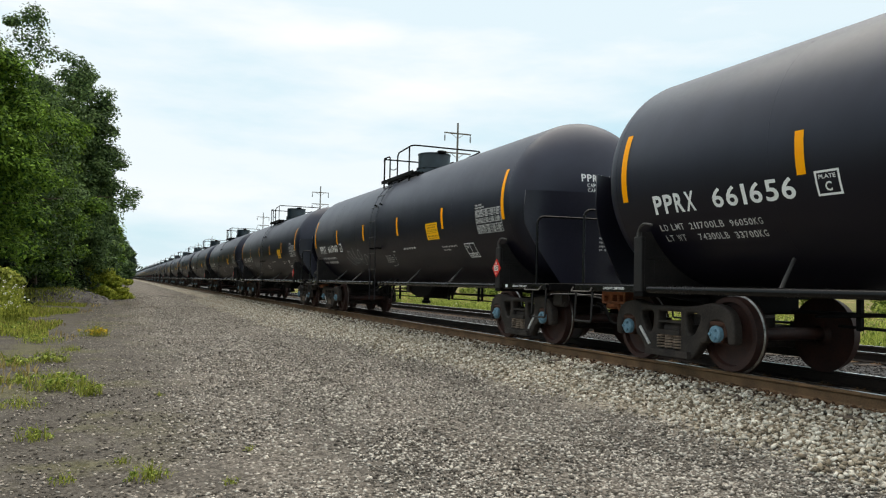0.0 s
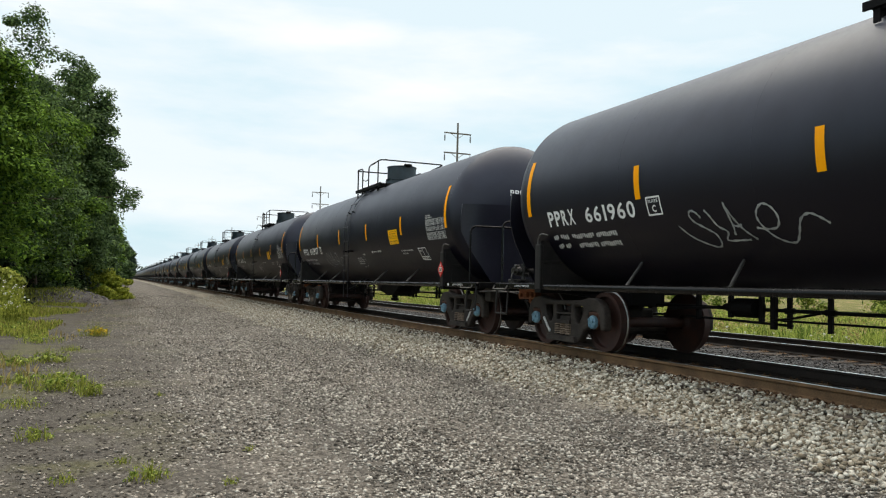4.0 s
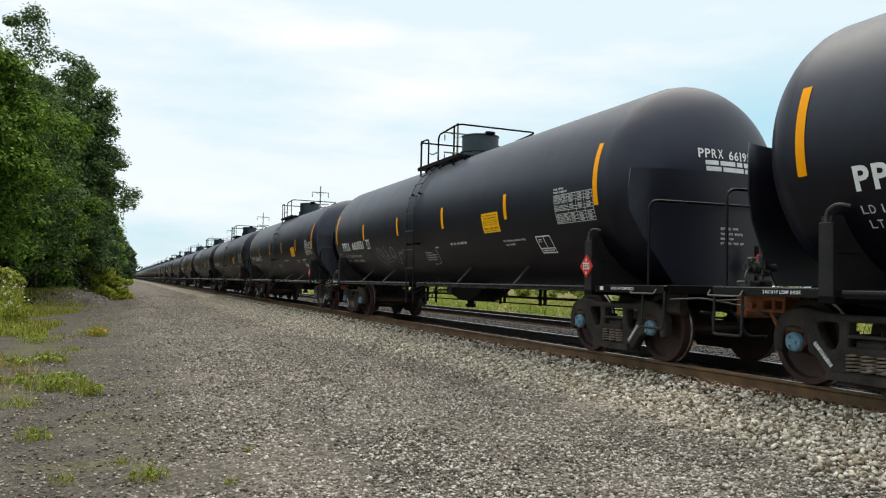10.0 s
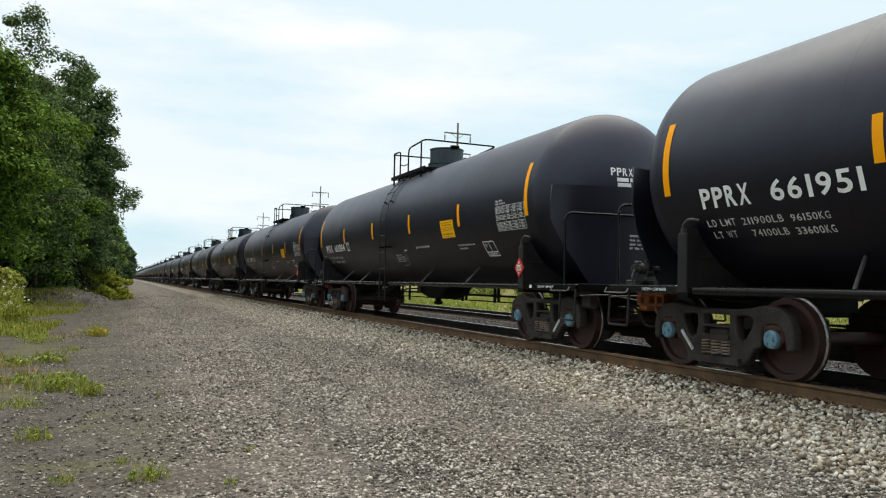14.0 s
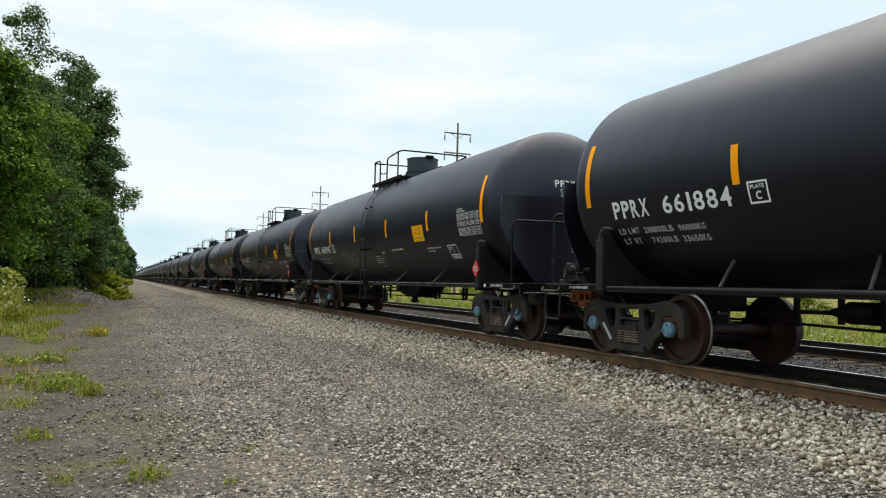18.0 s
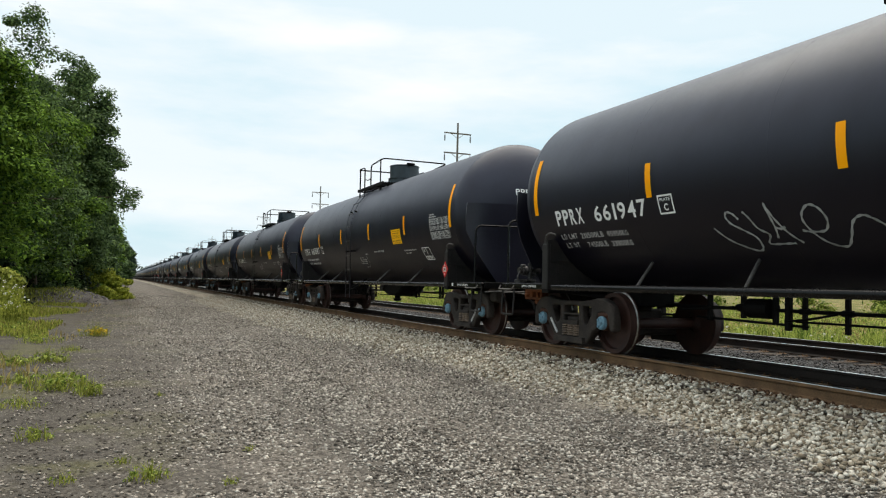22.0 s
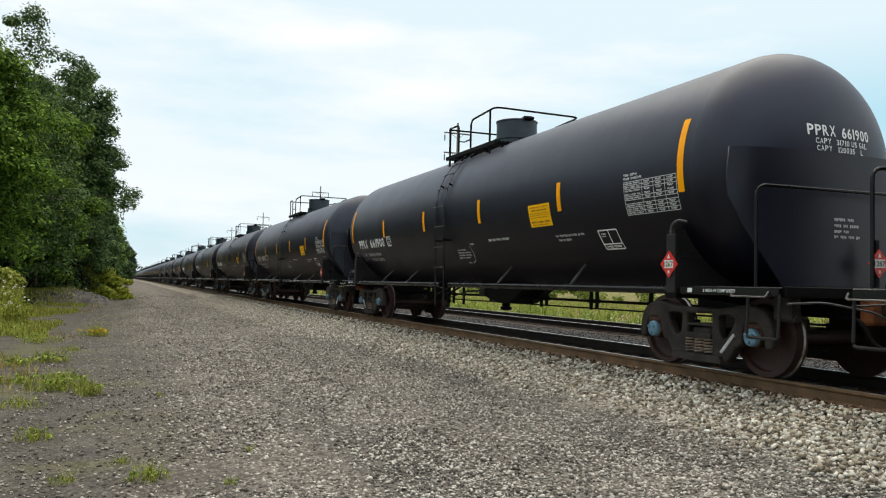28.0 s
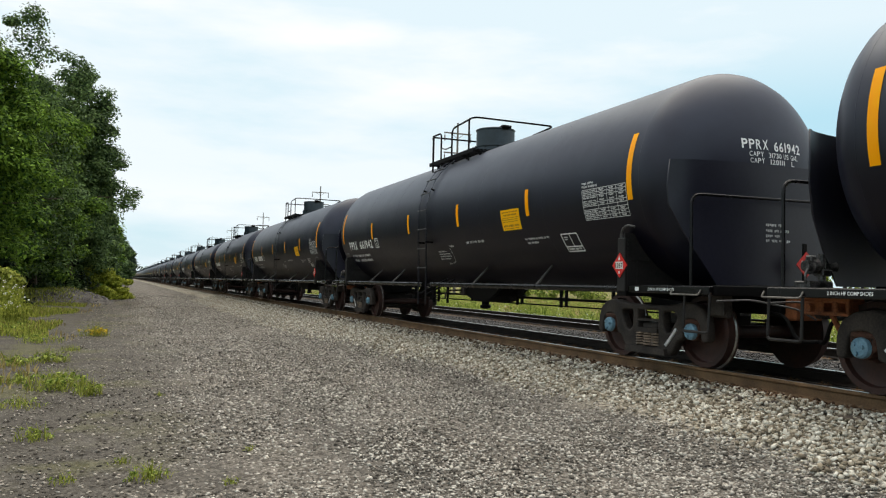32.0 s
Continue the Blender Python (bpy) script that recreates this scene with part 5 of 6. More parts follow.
def stones(name, x, y, size, material, label, sink=0.25):
    """Angular broken stones, each a crumpled octahedron, lying on the bed."""
    n = len(x)
    base = np.array([(1, 0, 0), (-1, 0, 0), (0, 1, 0), (0, -1, 0), (0, 0, 1), (0, 0, -1)], dtype=float)
    tri = np.array([(0, 2, 4), (2, 1, 4), (1, 3, 4), (3, 0, 4), (2, 0, 5), (1, 2, 5), (3, 1, 5), (0, 3, 5)])
    v = base[None] * RNG.uniform(0.55, 1.25, (n, 6, 1)) + RNG.uniform(-0.22, 0.22, (n, 6, 3))
    v *= (RNG.uniform(0.7, 1.3, (n, 1, 3)) * np.array([1.0, 1.0, 0.58])) * (size / 2)[:, None, None]
    a, b = RNG.uniform(0, TAU, n), RNG.uniform(-0.6, 0.6, n)
    ca, sa, cb, sb = np.cos(a), np.sin(a), np.cos(b), np.sin(b)
    z, yv = v[..., 2] * cb[:, None] + v[..., 1] * sb[:, None], v[..., 1] * cb[:, None] - v[..., 2] * sb[:, None]
    xx, yy = v[..., 0] * ca[:, None] - yv * sa[:, None], v[..., 0] * sa[:, None] + yv * ca[:, None]
    out = np.stack([xx + x[:, None], yy + y[:, None], z + (ground_z(x, y) + size * sink)[:, None]], -1)
    tris = (tri[None] + 6 * np.arange(n)[:, None, None]).reshape(-1, 3)
    ob = fast_mesh(name, out.reshape(-1, 3), tris, material)
    return tagged(ob, label, "gravel", kind="stuff")


def scatter(n, x0, x1, y0, y1, power=1.6):
    """Places in a strip, thicker near the camera."""
    y = y0 + (y1 - y0) * RNG.uniform(0, 1, n) ** power
    x = RNG.uniform(x0, x1, n)
    # the near edge thins out behind the camera
    if y1 > y0:
        y = y - 4.5 * FRAY.uniform(0, 1, n) ** 2.0 * np.exp(-(y - y0) / 0.45)
    return x, y


M_STONE = palette(island(mat("pale_ballast_stone", (0.1, 0.1, 0.1), (0.8, 0.8, 0.8), 0.9, 0, 14, 60, 0.2, 0.2), 0.9),
                  [(0.08, (0.15, 0.125, 0.093)), (0.30, (0.31, 0.26, 0.188)), (0.46, (0.43, 0.38, 0.298)), (0.60, (0.46, 0.43, 0.37)), (0.78, (0.56, 0.52, 0.435)), (0.92, (0.76, 0.72, 0.63))])
M_STAINED = palette(island(mat("rust_stained_ballast", (0.1, 0.1, 0.1), (0.8, 0.8, 0.8), 0.9, 0, 14, 60, 0.2, 0.2), 0.9),
                    [(0.10, (0.030, 0.019, 0.012)), (0.45, (0.110, 0.058, 0.030)), (0.70, (0.18, 0.110, 0.064)), (0.92, (0.33, 0.27, 0.21))])
M_OLD = island(mat("dark_oily_ballast", (0.020, 0.019, 0.019), (0.178, 0.166, 0.160), 0.9, 0, 3, 40, 0.2, 0.2, contrast=(0.25, 0.85)), 0.75)
# ballast colour darkened to carry the shade beneath the cars
M_BED_SHADE = island(mat("shaded_bed_ballast", (0.010, 0.009, 0.008), (0.085, 0.074, 0.066), 0.9, 0, 3, 40, 0.2, 0.2, contrast=(0.25, 0.85)), 0.75)
M_DULL = island(mat("earthy_gravel", (0.065, 0.056, 0.046), (0.40, 0.355, 0.30), 0.92, 0, 3, 50, 0.2, 0.2, contrast=(0.2, 0.85)), 1.0)
M_GRIT = island(mat("grey_road_gravel", (0.094, 0.084, 0.071), (0.575, 0.53, 0.465), 0.92, 0, 3, 50, 0.2, 0.2, contrast=(0.2, 0.85)), 1.0)

x, y = scatter(62000, -3.6, -0.99, 3.2, 60.0, 2.4)
edge = np.clip(-2.3 - 0.05 * (y - 12.0), -3.1, -2.2) + 0.12 * np.sin(y * 1.1)
keep = RNG.uniform(0, 1, len(x)) < np.clip((x - edge + 0.35) / 0.6, 0.0, 1) ** 1.4
blocks("ballast_stones", x[keep], y[keep], 0.029 + 0.044 * RNG.uniform(0, 1, keep.sum()) ** 1.4, M_STONE, "pale crushed stone ballast sloping down from the rail")
x, y = scatter(6000, -1.12, -0.83, 3.2, 60.0, 2.2)
blocks("stained_ballast", x, y, 0.026 + 0.04 * RNG.uniform(0, 1, len(x)) ** 1.4, M_STAINED, "rust-stained ballast packed along the rail's foot")
x, y = scatter(172000, -8.9, -2.15, 3.6, 75.0, 3.0)
tracks = 1 - 0.5 * np.exp(-((x + 5.9) / 0.38) ** 2) - 0.5 * np.exp(-((x + 4.3) / 0.38) ** 2)
keep = RNG.uniform(0, 1, len(x)) < np.clip((x + 8.3) / 2.2, 0.22, 1) * tracks
x, y = x[keep], y[keep]
size = 0.014 + 0.036 * RNG.uniform(0, 1, len(x)) ** 1.4 * (1 + 0.5 * (RNG.uniform(0, 1, len(x)) > 0.94))
dull = x + RNG.normal(0, 0.5, len(x)) < -6.9
stones("road_gravel", x[~dull], y[~dull], size[~dull], M_GRIT, "loose grey gravel of the track-side road", 0.15)
stones("dirty_gravel", x[dull], y[dull], size[dull], M_DULL, "dull earthy gravel at the road's edge", 0.12)
x, y = scatter(16000, -6.6, -2.4, 12.0, 46.0, 1.6)
stones("coarse_gravel", x, y, 0.026 + 0.034 * RNG.uniform(0, 1, len(x)) ** 1.5, M_DULL, "coarse grey gravel scattered on the road", 0.15)
x, y = scatter(14000, -7.6, -2.2, 3.7, -12.0, 0.7)
stones("gravel_behind", x, y, RNG.uniform(0.02, 0.05, len(x)), M_GRIT, "loose grey gravel of the track-side road", 0.15)
x, y = scatter(26000, 1.0, 8.4, 5.0, 50.0, 1.5)
x = np.where(np.abs(np.abs(x - TRACK2) - GAUGE) < 0.09, x + 0.2, x)
stones("far_ballast", x, y, RNG.uniform(0.03, 0.065, len(x)), M_OLD, "grey crushed stone ballast between and beside the rails")
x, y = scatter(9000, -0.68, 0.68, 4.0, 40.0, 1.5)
stones("bed_ballast", x, y, RNG.uniform(0.03, 0.06, len(x)), M_BED_SHADE, "grey crushed stone ballast under the train")


# ---- timber ties and spike plates ----
def make_ties(track, cx, y0, y1):
    bm = bmesh.new()
    box(bm, -1.30, 1.30, -0.11, 0.11, -0.34, -0.178, 0.012)
    first = part("tie", bm, M_TIE, track, "dark weathered timber tie")
    bm = bmesh.new()
    for s in (-1, 1):
        box(bm, s * GAUGE - 0.17, s * GAUGE + 0.17, -0.09, 0.09, -0.182, -0.170, 0.003)
        for q in (-0.11, 0.11):
            rod(bm, (s * GAUGE + q, 0.05, -0.17), (s * GAUGE + q, 0.05, -0.145), 0.012, 6)
            rod(bm, (s * GAUGE + q, -0.05, -0.17), (s * GAUGE + q, -0.05, -0.145), 0.012, 6)
    plates = part("tie_plate", bm, M_RAIL, first, "rusty tie plates with spikes")
    n = int((y1 - y0) / 0.5)
    for i in range(n):
        p = (cx + random.uniform(-0.03, 0.03), y0 + 0.5 * i + random.uniform(-0.02, 0.02), random.uniform(-0.006, 0.0))
        if i == 0:
            first.location = p
            continue
        t = first.copy()
        scene.collection.objects.link(t)
        t.location = p
        q = plates.copy()
        scene.collection.objects.link(q)
        q.parent = t


make_ties(TRACKS[0], 0.0, 3.0, 58.0)
make_ties(TRACKS[1], TRACK2, 5.0, 63.0)


# ---- plants ----
def leaf_mat(name, dark, light, amount=0.9, through_light=0.38):
    m = island(mat(name, dark, light, 0.7, 0, 0.35, 3.0, 0, 0.14, contrast=(0.2, 0.85)), amount)
    nt = m.node_tree
    b = nt.nodes["Principled BSDF"]
    tr, mx = nt.nodes.new("ShaderNodeBsdfTranslucent"), nt.nodes.new("ShaderNodeMixShader")
    mx.inputs[0].default_value = through_light
    nt.links.new(b.inputs["Base Color"].links[0].from_socket, tr.inputs["Color"])
    nt.links.new(b.outputs[0], mx.inputs[1])
    nt.links.new(tr.outputs[0], mx.inputs[2])
    nt.links.new(mx.outputs[0], nt.nodes["Material Output"].inputs["Surface"])
    return m


M_LEAF = leaf_mat("broadleaf_green", (0.024, 0.060, 0.010), (0.21, 0.335, 0.042), 0.9, 0.28)
M_LEAF2 = leaf_mat("dull_green_leaves", (0.034, 0.064, 0.026), (0.150, 0.228, 0.072), 0.9, 0.24)
# bluish, low-contrast leaf colour paints distance haze on the far trees
M_LEAF3 = leaf_mat("haze_tinted_far_leaves", (0.030, 0.050, 0.032), (0.075, 0.105, 0.065))
# near-black leaf colour stands in for the shade beneath the crowns
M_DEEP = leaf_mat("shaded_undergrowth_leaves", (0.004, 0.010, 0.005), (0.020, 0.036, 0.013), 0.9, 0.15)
M_BUSH = leaf_mat("yellow_green_leaves", (0.15, 0.19, 0.020), (0.48, 0.51, 0.065))
M_GOLD = leaf_mat("golden_flower_heads", (0.30, 0.22, 0.012), (0.68, 0.50, 0.05))
M_GRASS = leaf_mat("verge_grass", (0.11, 0.14, 0.014), (0.42, 0.43, 0.075))
M_TUFT = leaf_mat("lush_grass_tuft", (0.07, 0.12, 0.014), (0.44, 0.50, 0.11), 1.1)
M_WEED = leaf_mat("yellow_green_weed", (0.12, 0.145, 0.020), (0.41, 0.43, 0.080))
M_DRY = leaf_mat("dry_grass", (0.15, 0.115, 0.035), (0.52, 0.41, 0.17))


def leaves(centres, spread, per, size, flat=0.7):
    """Folded leaf sprays round clump centres: vertices and quads."""
    n = len(centres) * per
    c = np.repeat(centres, per, 0)
    s = np.repeat(spread, per)[:, None]
    d = RNG.normal(0, 1, (n, 3))
    d /= np.linalg.norm(d, axis=1, keepdims=True)
    p = c + d * s * RNG.uniform(0.35, 1.05, (n, 1)) * np.array([1, 1, flat])
    face = d * 0.8 + np.array([0, 0, 0.7]) + RNG.normal(0, 0.42, (n, 3))
    u = np.cross(face, RNG.normal(0, 1, (n, 3)))
    u /= np.linalg.norm(u, axis=1, keepdims=True) + 1e-6
    w = np.cross(face, u)
    w /= np.linalg.norm(w, axis=1, keepdims=True) + 1e-6
    k = size * RNG.uniform(0.55, 1.3, (n, 1))
    v = np.stack([p - u * k * 0.6, p + w * k * 0.36, p + u * k * 0.75, p - w * k * 0.36], 1)
    q = np.arange(n)[:, None] * 4 + np.arange(4)[None]
    return v.reshape(-1, 3), q


def make_tree(x, y, h, r, seed, leaf, low=0.12, sparse=1.0, size=0.36, label="leafy broadleaf tree with a dense uneven green crown", base=GROUND):
    rnd = np.random.default_rng(seed)
    t = thing("tree", label, "tree", "trees along the road", at=(x, y, base))
    trunk_top = h * 0.72
    bm = bmesh.new()
    bend_x, bend_y = rnd.uniform(-0.5, 0.5, 2)
    spine = [Vector((bend_x * (i / 6) ** 2, bend_y * (i / 6) ** 2, -0.1 + trunk_top * i / 6)) for i in range(7)]
    r0 = 0.020 * h
    for i in range(6):
        rod(bm, spine[i], spine[i + 1], r0 * (1 - 0.13 * i), 8, r0 * (1 - 0.13 * (i + 1)))
    centres, spread = [], []
    limbs = int(11 + h * 0.5)
    for i in range(limbs):
        f = 0.22 + 0.75 * i / limbs
        p = spine[0].lerp(spine[6], f)
        a = i * 2.4 + rnd.uniform(-0.5, 0.5)
        reach = r * (0.78 - 0.45 * abs(f - 0.45)) * rnd.uniform(0.6, 1.05)
        q = p + Vector((math.cos(a) * reach, math.sin(a) * reach, reach * rnd.uniform(0.15, 0.55)))
        m = p.lerp(q, 0.5) + Vector((0, 0, 0.15 * reach))
        rod(bm, p, m, r0 * 0.36, 6, r0 * 0.24)
        rod(bm, m, q, r0 * 0.24, 6, r0 * 0.08)
        for g in (0.45, 0.75, 1.0):
            for _ in range(2):
                c = p.lerp(q, g) + Vector(rnd.normal(0, 0.16 * r, 3))
                centres.append(tuple(c))
                spread.append(rnd.uniform(0.16, 0.30) * r)
    part("trunk", bm, M_BARK, t, "grey-brown trunk with limbs")
    extra = int(46 * sparse)
    for _ in range(extra):
        a, f = rnd.uniform(0, TAU), rnd.uniform(0, 1)
        z = h * (low + (0.97 - low) * f)
        prof = math.sin(math.pi * min(1, 0.16 + 0.84 * f) ** 0.85) ** 0.6
        rr = r * prof * rnd.uniform(0.45, 1.02)
        centres.append((math.cos(a) * rr + bend_x * f, math.sin(a) * rr + bend_y * f, z))
        spread.append(rnd.uniform(0.14, 0.27) * r * (1 if sparse >= 1 else 0.75))
    for i in range(14):
        w = 0.34 * r * (1 - i / 16)
        centres.append((bend_x + rnd.normal(0, w), bend_y + rnd.normal(0, w), h * (0.74 + 0.019 * i)))
        spread.append(r * 0.2)
    k = np.hypot(np.array(centres)[:, 0] - bend_x / 2, np.array(centres)[:, 1] - bend_y / 2)
    lim = np.minimum(1.0, 0.92 * r / np.maximum(k, 0.01))
    centres = [(c[0] * f, c[1] * f, c[2]) for c, f in zip(centres, lim)]
    per = int(190 * sparse * (1.75 if size < 0.24 else 1.0))
    v, q = leaves(np.array(centres), np.array(spread), per, size)
    v[:, 2] = np.maximum(v[:, 2], 0.05)
    crown = fast_mesh("crown", v, q, leaf, t)
    tagged(crown, "crown of many small leaves", kind="stuff")
    return t


TREES = [
    (-14.2, 40, 12.2, 4.0, M_LEAF, 0.46, 1.1, 0.155), (-13.2, 47, 15.9, 3.5, M_LEAF2, 0.55, 0.42, 0.15), (-15.8, 46, 13.8, 4.4, M_LEAF2, 0.30, 1.1, 0.165),
    (-12.6, 52, 12.6, 3.7, M_LEAF, 0.36, 1.2, 0.165), (-11.2, 60, 16.3, 4.0, M_LEAF2, 0.05, 1.2, 0.17), (-13.4, 57, 14.5, 4.2, M_LEAF2, 0.16, 1.2, 0.18),
    (-11.6, 70, 13.5, 3.4, M_LEAF2, 0.03, 1.1, 0.25), (-17.5, 58, 16.0, 5.5, M_LEAF2, 0.1, 1.0, 0.26), (-21.0, 50, 15.0, 6.0, M_LEAF, 0.1, 1.0, 0.28),
    (-12.3, 86, 12.5, 3.9, M_LEAF2, 0.03, 1.0, 0.28), (-12.0, 104, 12.0, 4.0, M_LEAF, 0.03, 1.0, 0.3), (-11.2, 124, 11.0, 4.0, M_LEAF2, 0.03, 1.0, 0.34),
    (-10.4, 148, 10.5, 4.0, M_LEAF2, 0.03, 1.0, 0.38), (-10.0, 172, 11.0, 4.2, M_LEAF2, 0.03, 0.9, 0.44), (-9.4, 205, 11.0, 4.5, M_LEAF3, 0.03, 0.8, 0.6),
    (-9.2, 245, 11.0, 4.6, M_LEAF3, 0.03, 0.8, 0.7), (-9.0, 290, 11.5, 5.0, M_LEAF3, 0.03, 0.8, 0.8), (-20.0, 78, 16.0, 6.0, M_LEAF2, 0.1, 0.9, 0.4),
    (-27.0, 66, 17.0, 6.5, M_LEAF2, 0.1, 0.9, 0.4), (-18.8, 35, 11.5, 4.8, M_LEAF2, 0.35, 0.9, 0.24), (-24.0, 42, 14.0, 5.5, M_LEAF2, 0.1, 0.8, 0.3),
]
for i, (x, y, h, r, leaf, low, sparse, size) in enumerate(TREES):
    label = "tall thin tree with an airy open crown" if sparse < 0.7 else "leafy broadleaf tree with a dense uneven green crown"
    make_tree(x, y, h, r, 100 + i, leaf, low, sparse, size, label)


def make_bush(x, y, w, h, seed, leaf, label, size=0.16, per=150, base=GROUND, clumps=24):
    rnd = np.random.default_rng(seed)
    t = thing("bush", label, "bush", "bushes at the road's edge", at=(x, y, base))
    bm = bmesh.new()
    centres, spread = [], []
    for i in range(clumps):
        a = TAU * i / clumps + rnd.uniform(-0.3, 0.3)
        k = rnd.uniform(0.15, 0.9)
        q = Vector((math.cos(a) * w * k, math.sin(a) * w * k, h * (rnd.uniform(0.10, 0.85) if i % 3 else 0.12)))
        rod(bm, (math.cos(a) * 0.08, math.sin(a) * 0.08, -0.05), q, 0.025, 5, 0.008)
        centres.append(tuple(q))
        spread.append(rnd.uniform(0.22, 0.36) * min(w, h))
    part("branchwork", bm, M_BARK, t)
    v, q = leaves(np.array(centres), np.array(spread), per, size)
    v[:, 2] = np.maximum(v[:, 2], 0.02)
    tagged(fast_mesh("foliage", v, q, leaf, t), "mass of small leaves", kind="stuff")
    return t


# M_DEEP bushes fill the space under the trees, shade painted into their leaves
BUSHES = [
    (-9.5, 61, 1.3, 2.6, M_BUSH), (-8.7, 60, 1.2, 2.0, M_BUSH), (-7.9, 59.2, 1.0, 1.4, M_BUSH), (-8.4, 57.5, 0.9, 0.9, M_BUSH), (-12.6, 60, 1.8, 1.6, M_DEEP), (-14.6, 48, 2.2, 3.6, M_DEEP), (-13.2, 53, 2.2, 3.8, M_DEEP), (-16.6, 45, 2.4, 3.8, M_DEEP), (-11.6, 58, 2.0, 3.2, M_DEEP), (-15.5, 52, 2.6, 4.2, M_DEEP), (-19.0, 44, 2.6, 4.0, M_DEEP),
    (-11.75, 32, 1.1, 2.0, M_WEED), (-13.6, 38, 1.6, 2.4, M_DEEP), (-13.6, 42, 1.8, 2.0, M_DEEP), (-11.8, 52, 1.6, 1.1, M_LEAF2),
]
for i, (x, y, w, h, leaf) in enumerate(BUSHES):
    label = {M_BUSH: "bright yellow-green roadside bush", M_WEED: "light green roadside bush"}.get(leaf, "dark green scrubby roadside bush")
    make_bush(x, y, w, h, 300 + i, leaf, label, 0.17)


def blades(x, y, z, height, width, lean=0.5):
    """Bent grass blades: two quads each."""
    n = len(x)
    a = RNG.uniform(0, TAU, n)
    l = height * RNG.uniform(0, lean, n)
    dx, dy = np.cos(a), np.sin(a)
    b = RNG.uniform(0, TAU, n)
    wx, wy = np.cos(b) * width, np.sin(b) * width
    v = np.empty((n, 6, 3))
    for i, (f, k, hh) in enumerate(((0, 1.0, 0), (0.35, 0.8, 0.6), (1.0, 0.15, 1.0))):
        for j, s in enumerate((-1, 1)):
            v[:, 2 * i + j, 0] = x + dx * l * f + s * wx * k
            v[:, 2 * i + j, 1] = y + dy * l * f + s * wy * k
            v[:, 2 * i + j, 2] = z + height * hh * (1 - 0.2 * (l / height) * f)
    q = np.array([(0, 1, 3, 2), (2, 3, 5, 4)])[None] + 6 * np.arange(n)[:, None, None]
    return v.reshape(-1, 3), q.reshape(-1, 4)


def grass(name, n, x0, x1, y0, y1, h0, h1, width, material, label, power=1.5, patchy=0.0):
    x, y = scatter(n, x0, x1, y0, y1, power)
    if patchy:
        f = np.array([noise.noise(Vector((a * 0.35, b * 0.22, 9.0))) for a, b in zip(x, y)])
        x, y = x[f > patchy], y[f > patchy]
    v, q = blades(x, y, ground_z(x, y) - 0.02, RNG.uniform(h0, h1, len(x)), width * RNG.uniform(0.6, 1.3, len(x)))
    return tagged(fast_mesh(name, v, q, material), label, "grass", kind="stuff")


def tufts(name, n, x0, x1, y0, y1, h0, h1, width, material, label, each=22, spread=0.16, power=1.5):
    """Grass in thick tufts, their blades leaning outwards."""
    cx, cy = scatter(n, x0, x1, y0, y1, power)
    big = RNG.uniform(0.28, 1.0, n)
    x = np.repeat(cx, each) + RNG.normal(0, spread, n * each) * np.repeat(big, each)
    y = np.repeat(cy, each) + RNG.normal(0, spread, n * each) * np.repeat(big, each)
    x = np.maximum(x, 7.5)
    v, q = blades(x, y, ground_z(x, y) - 0.02, RNG.uniform(h0, h1, len(x)) * np.repeat(big, each), width * RNG.uniform(0.6, 1.3, len(x)), 1.3)
    return tagged(fast_mesh(name, v, q, material), label, "grass", kind="stuff")


tufts("verge_grass", 240, 8.2, 13.0, 4.0, 50.0, 0.35, 1.0, 0.014, M_TUFT, "rank green grass in tufts beyond the second track", 90, 0.22)
tufts("low_verge_grass", 340, 7.7, 13.5, 4.0, 60.0, 0.05, 0.18, 0.012, M_WEED, "short yellow-green grass beyond the second track", 14, 0.22)
tufts("dry_verge_grass", 3200, 7.6, 16.0, 4.0, 70.0, 0.06, 0.36, 0.008, M_DRY, "dry straw-coloured grass among the green", 12)
tufts("dry_field_grass", 2600, 12.0, 40.0, 8.0, 110.0, 0.10, 0.40, 0.02, M_DRY, "dry straw-coloured grass in the field", 12, 0.4, 1.3)
tufts("field_grass", 1500, 12.0, 40.0, 8.0, 120.0, 0.10, 0.45, 0.03, M_TUFT, "green tufts in the dry field", 12, 0.4, 1.3)


def verge_herbs(n):
    """Low leafy weeds among the grass beyond the second track."""
    cx, cy = scatter(n, 7.8, 13.0, 4.0, 50.0, 1.5)
    k = RNG.uniform(0.08, 0.24, n)
    c = np.stack([cx, cy, ground_z(cx, cy) + k * 0.6], -1)
    v, q = leaves(c, k, 34, 0.055)
    tagged(fast_mesh("verge_herbs", v, q, M_TUFT), "low leafy green weeds on the verge", "weeds", kind="stuff")


verge_herbs(420)


def verge_blossoms(n):
    """White flower heads scattered through the verge."""
    cx, cy = scatter(n, 7.9, 14.0, 4.0, 45.0, 1.4)
    c = np.stack([cx, cy, ground_z(cx, cy) + RNG.uniform(0.1, 0.45, n)], -1)
    v, q = leaves(c, np.full(n, 0.035), 7, 0.04)
    tagged(fast_mesh("verge_blossoms", v, q, M_CREAM), "small white flowers among the verge grass", "flowers", kind="stuff")


verge_blossoms(420)


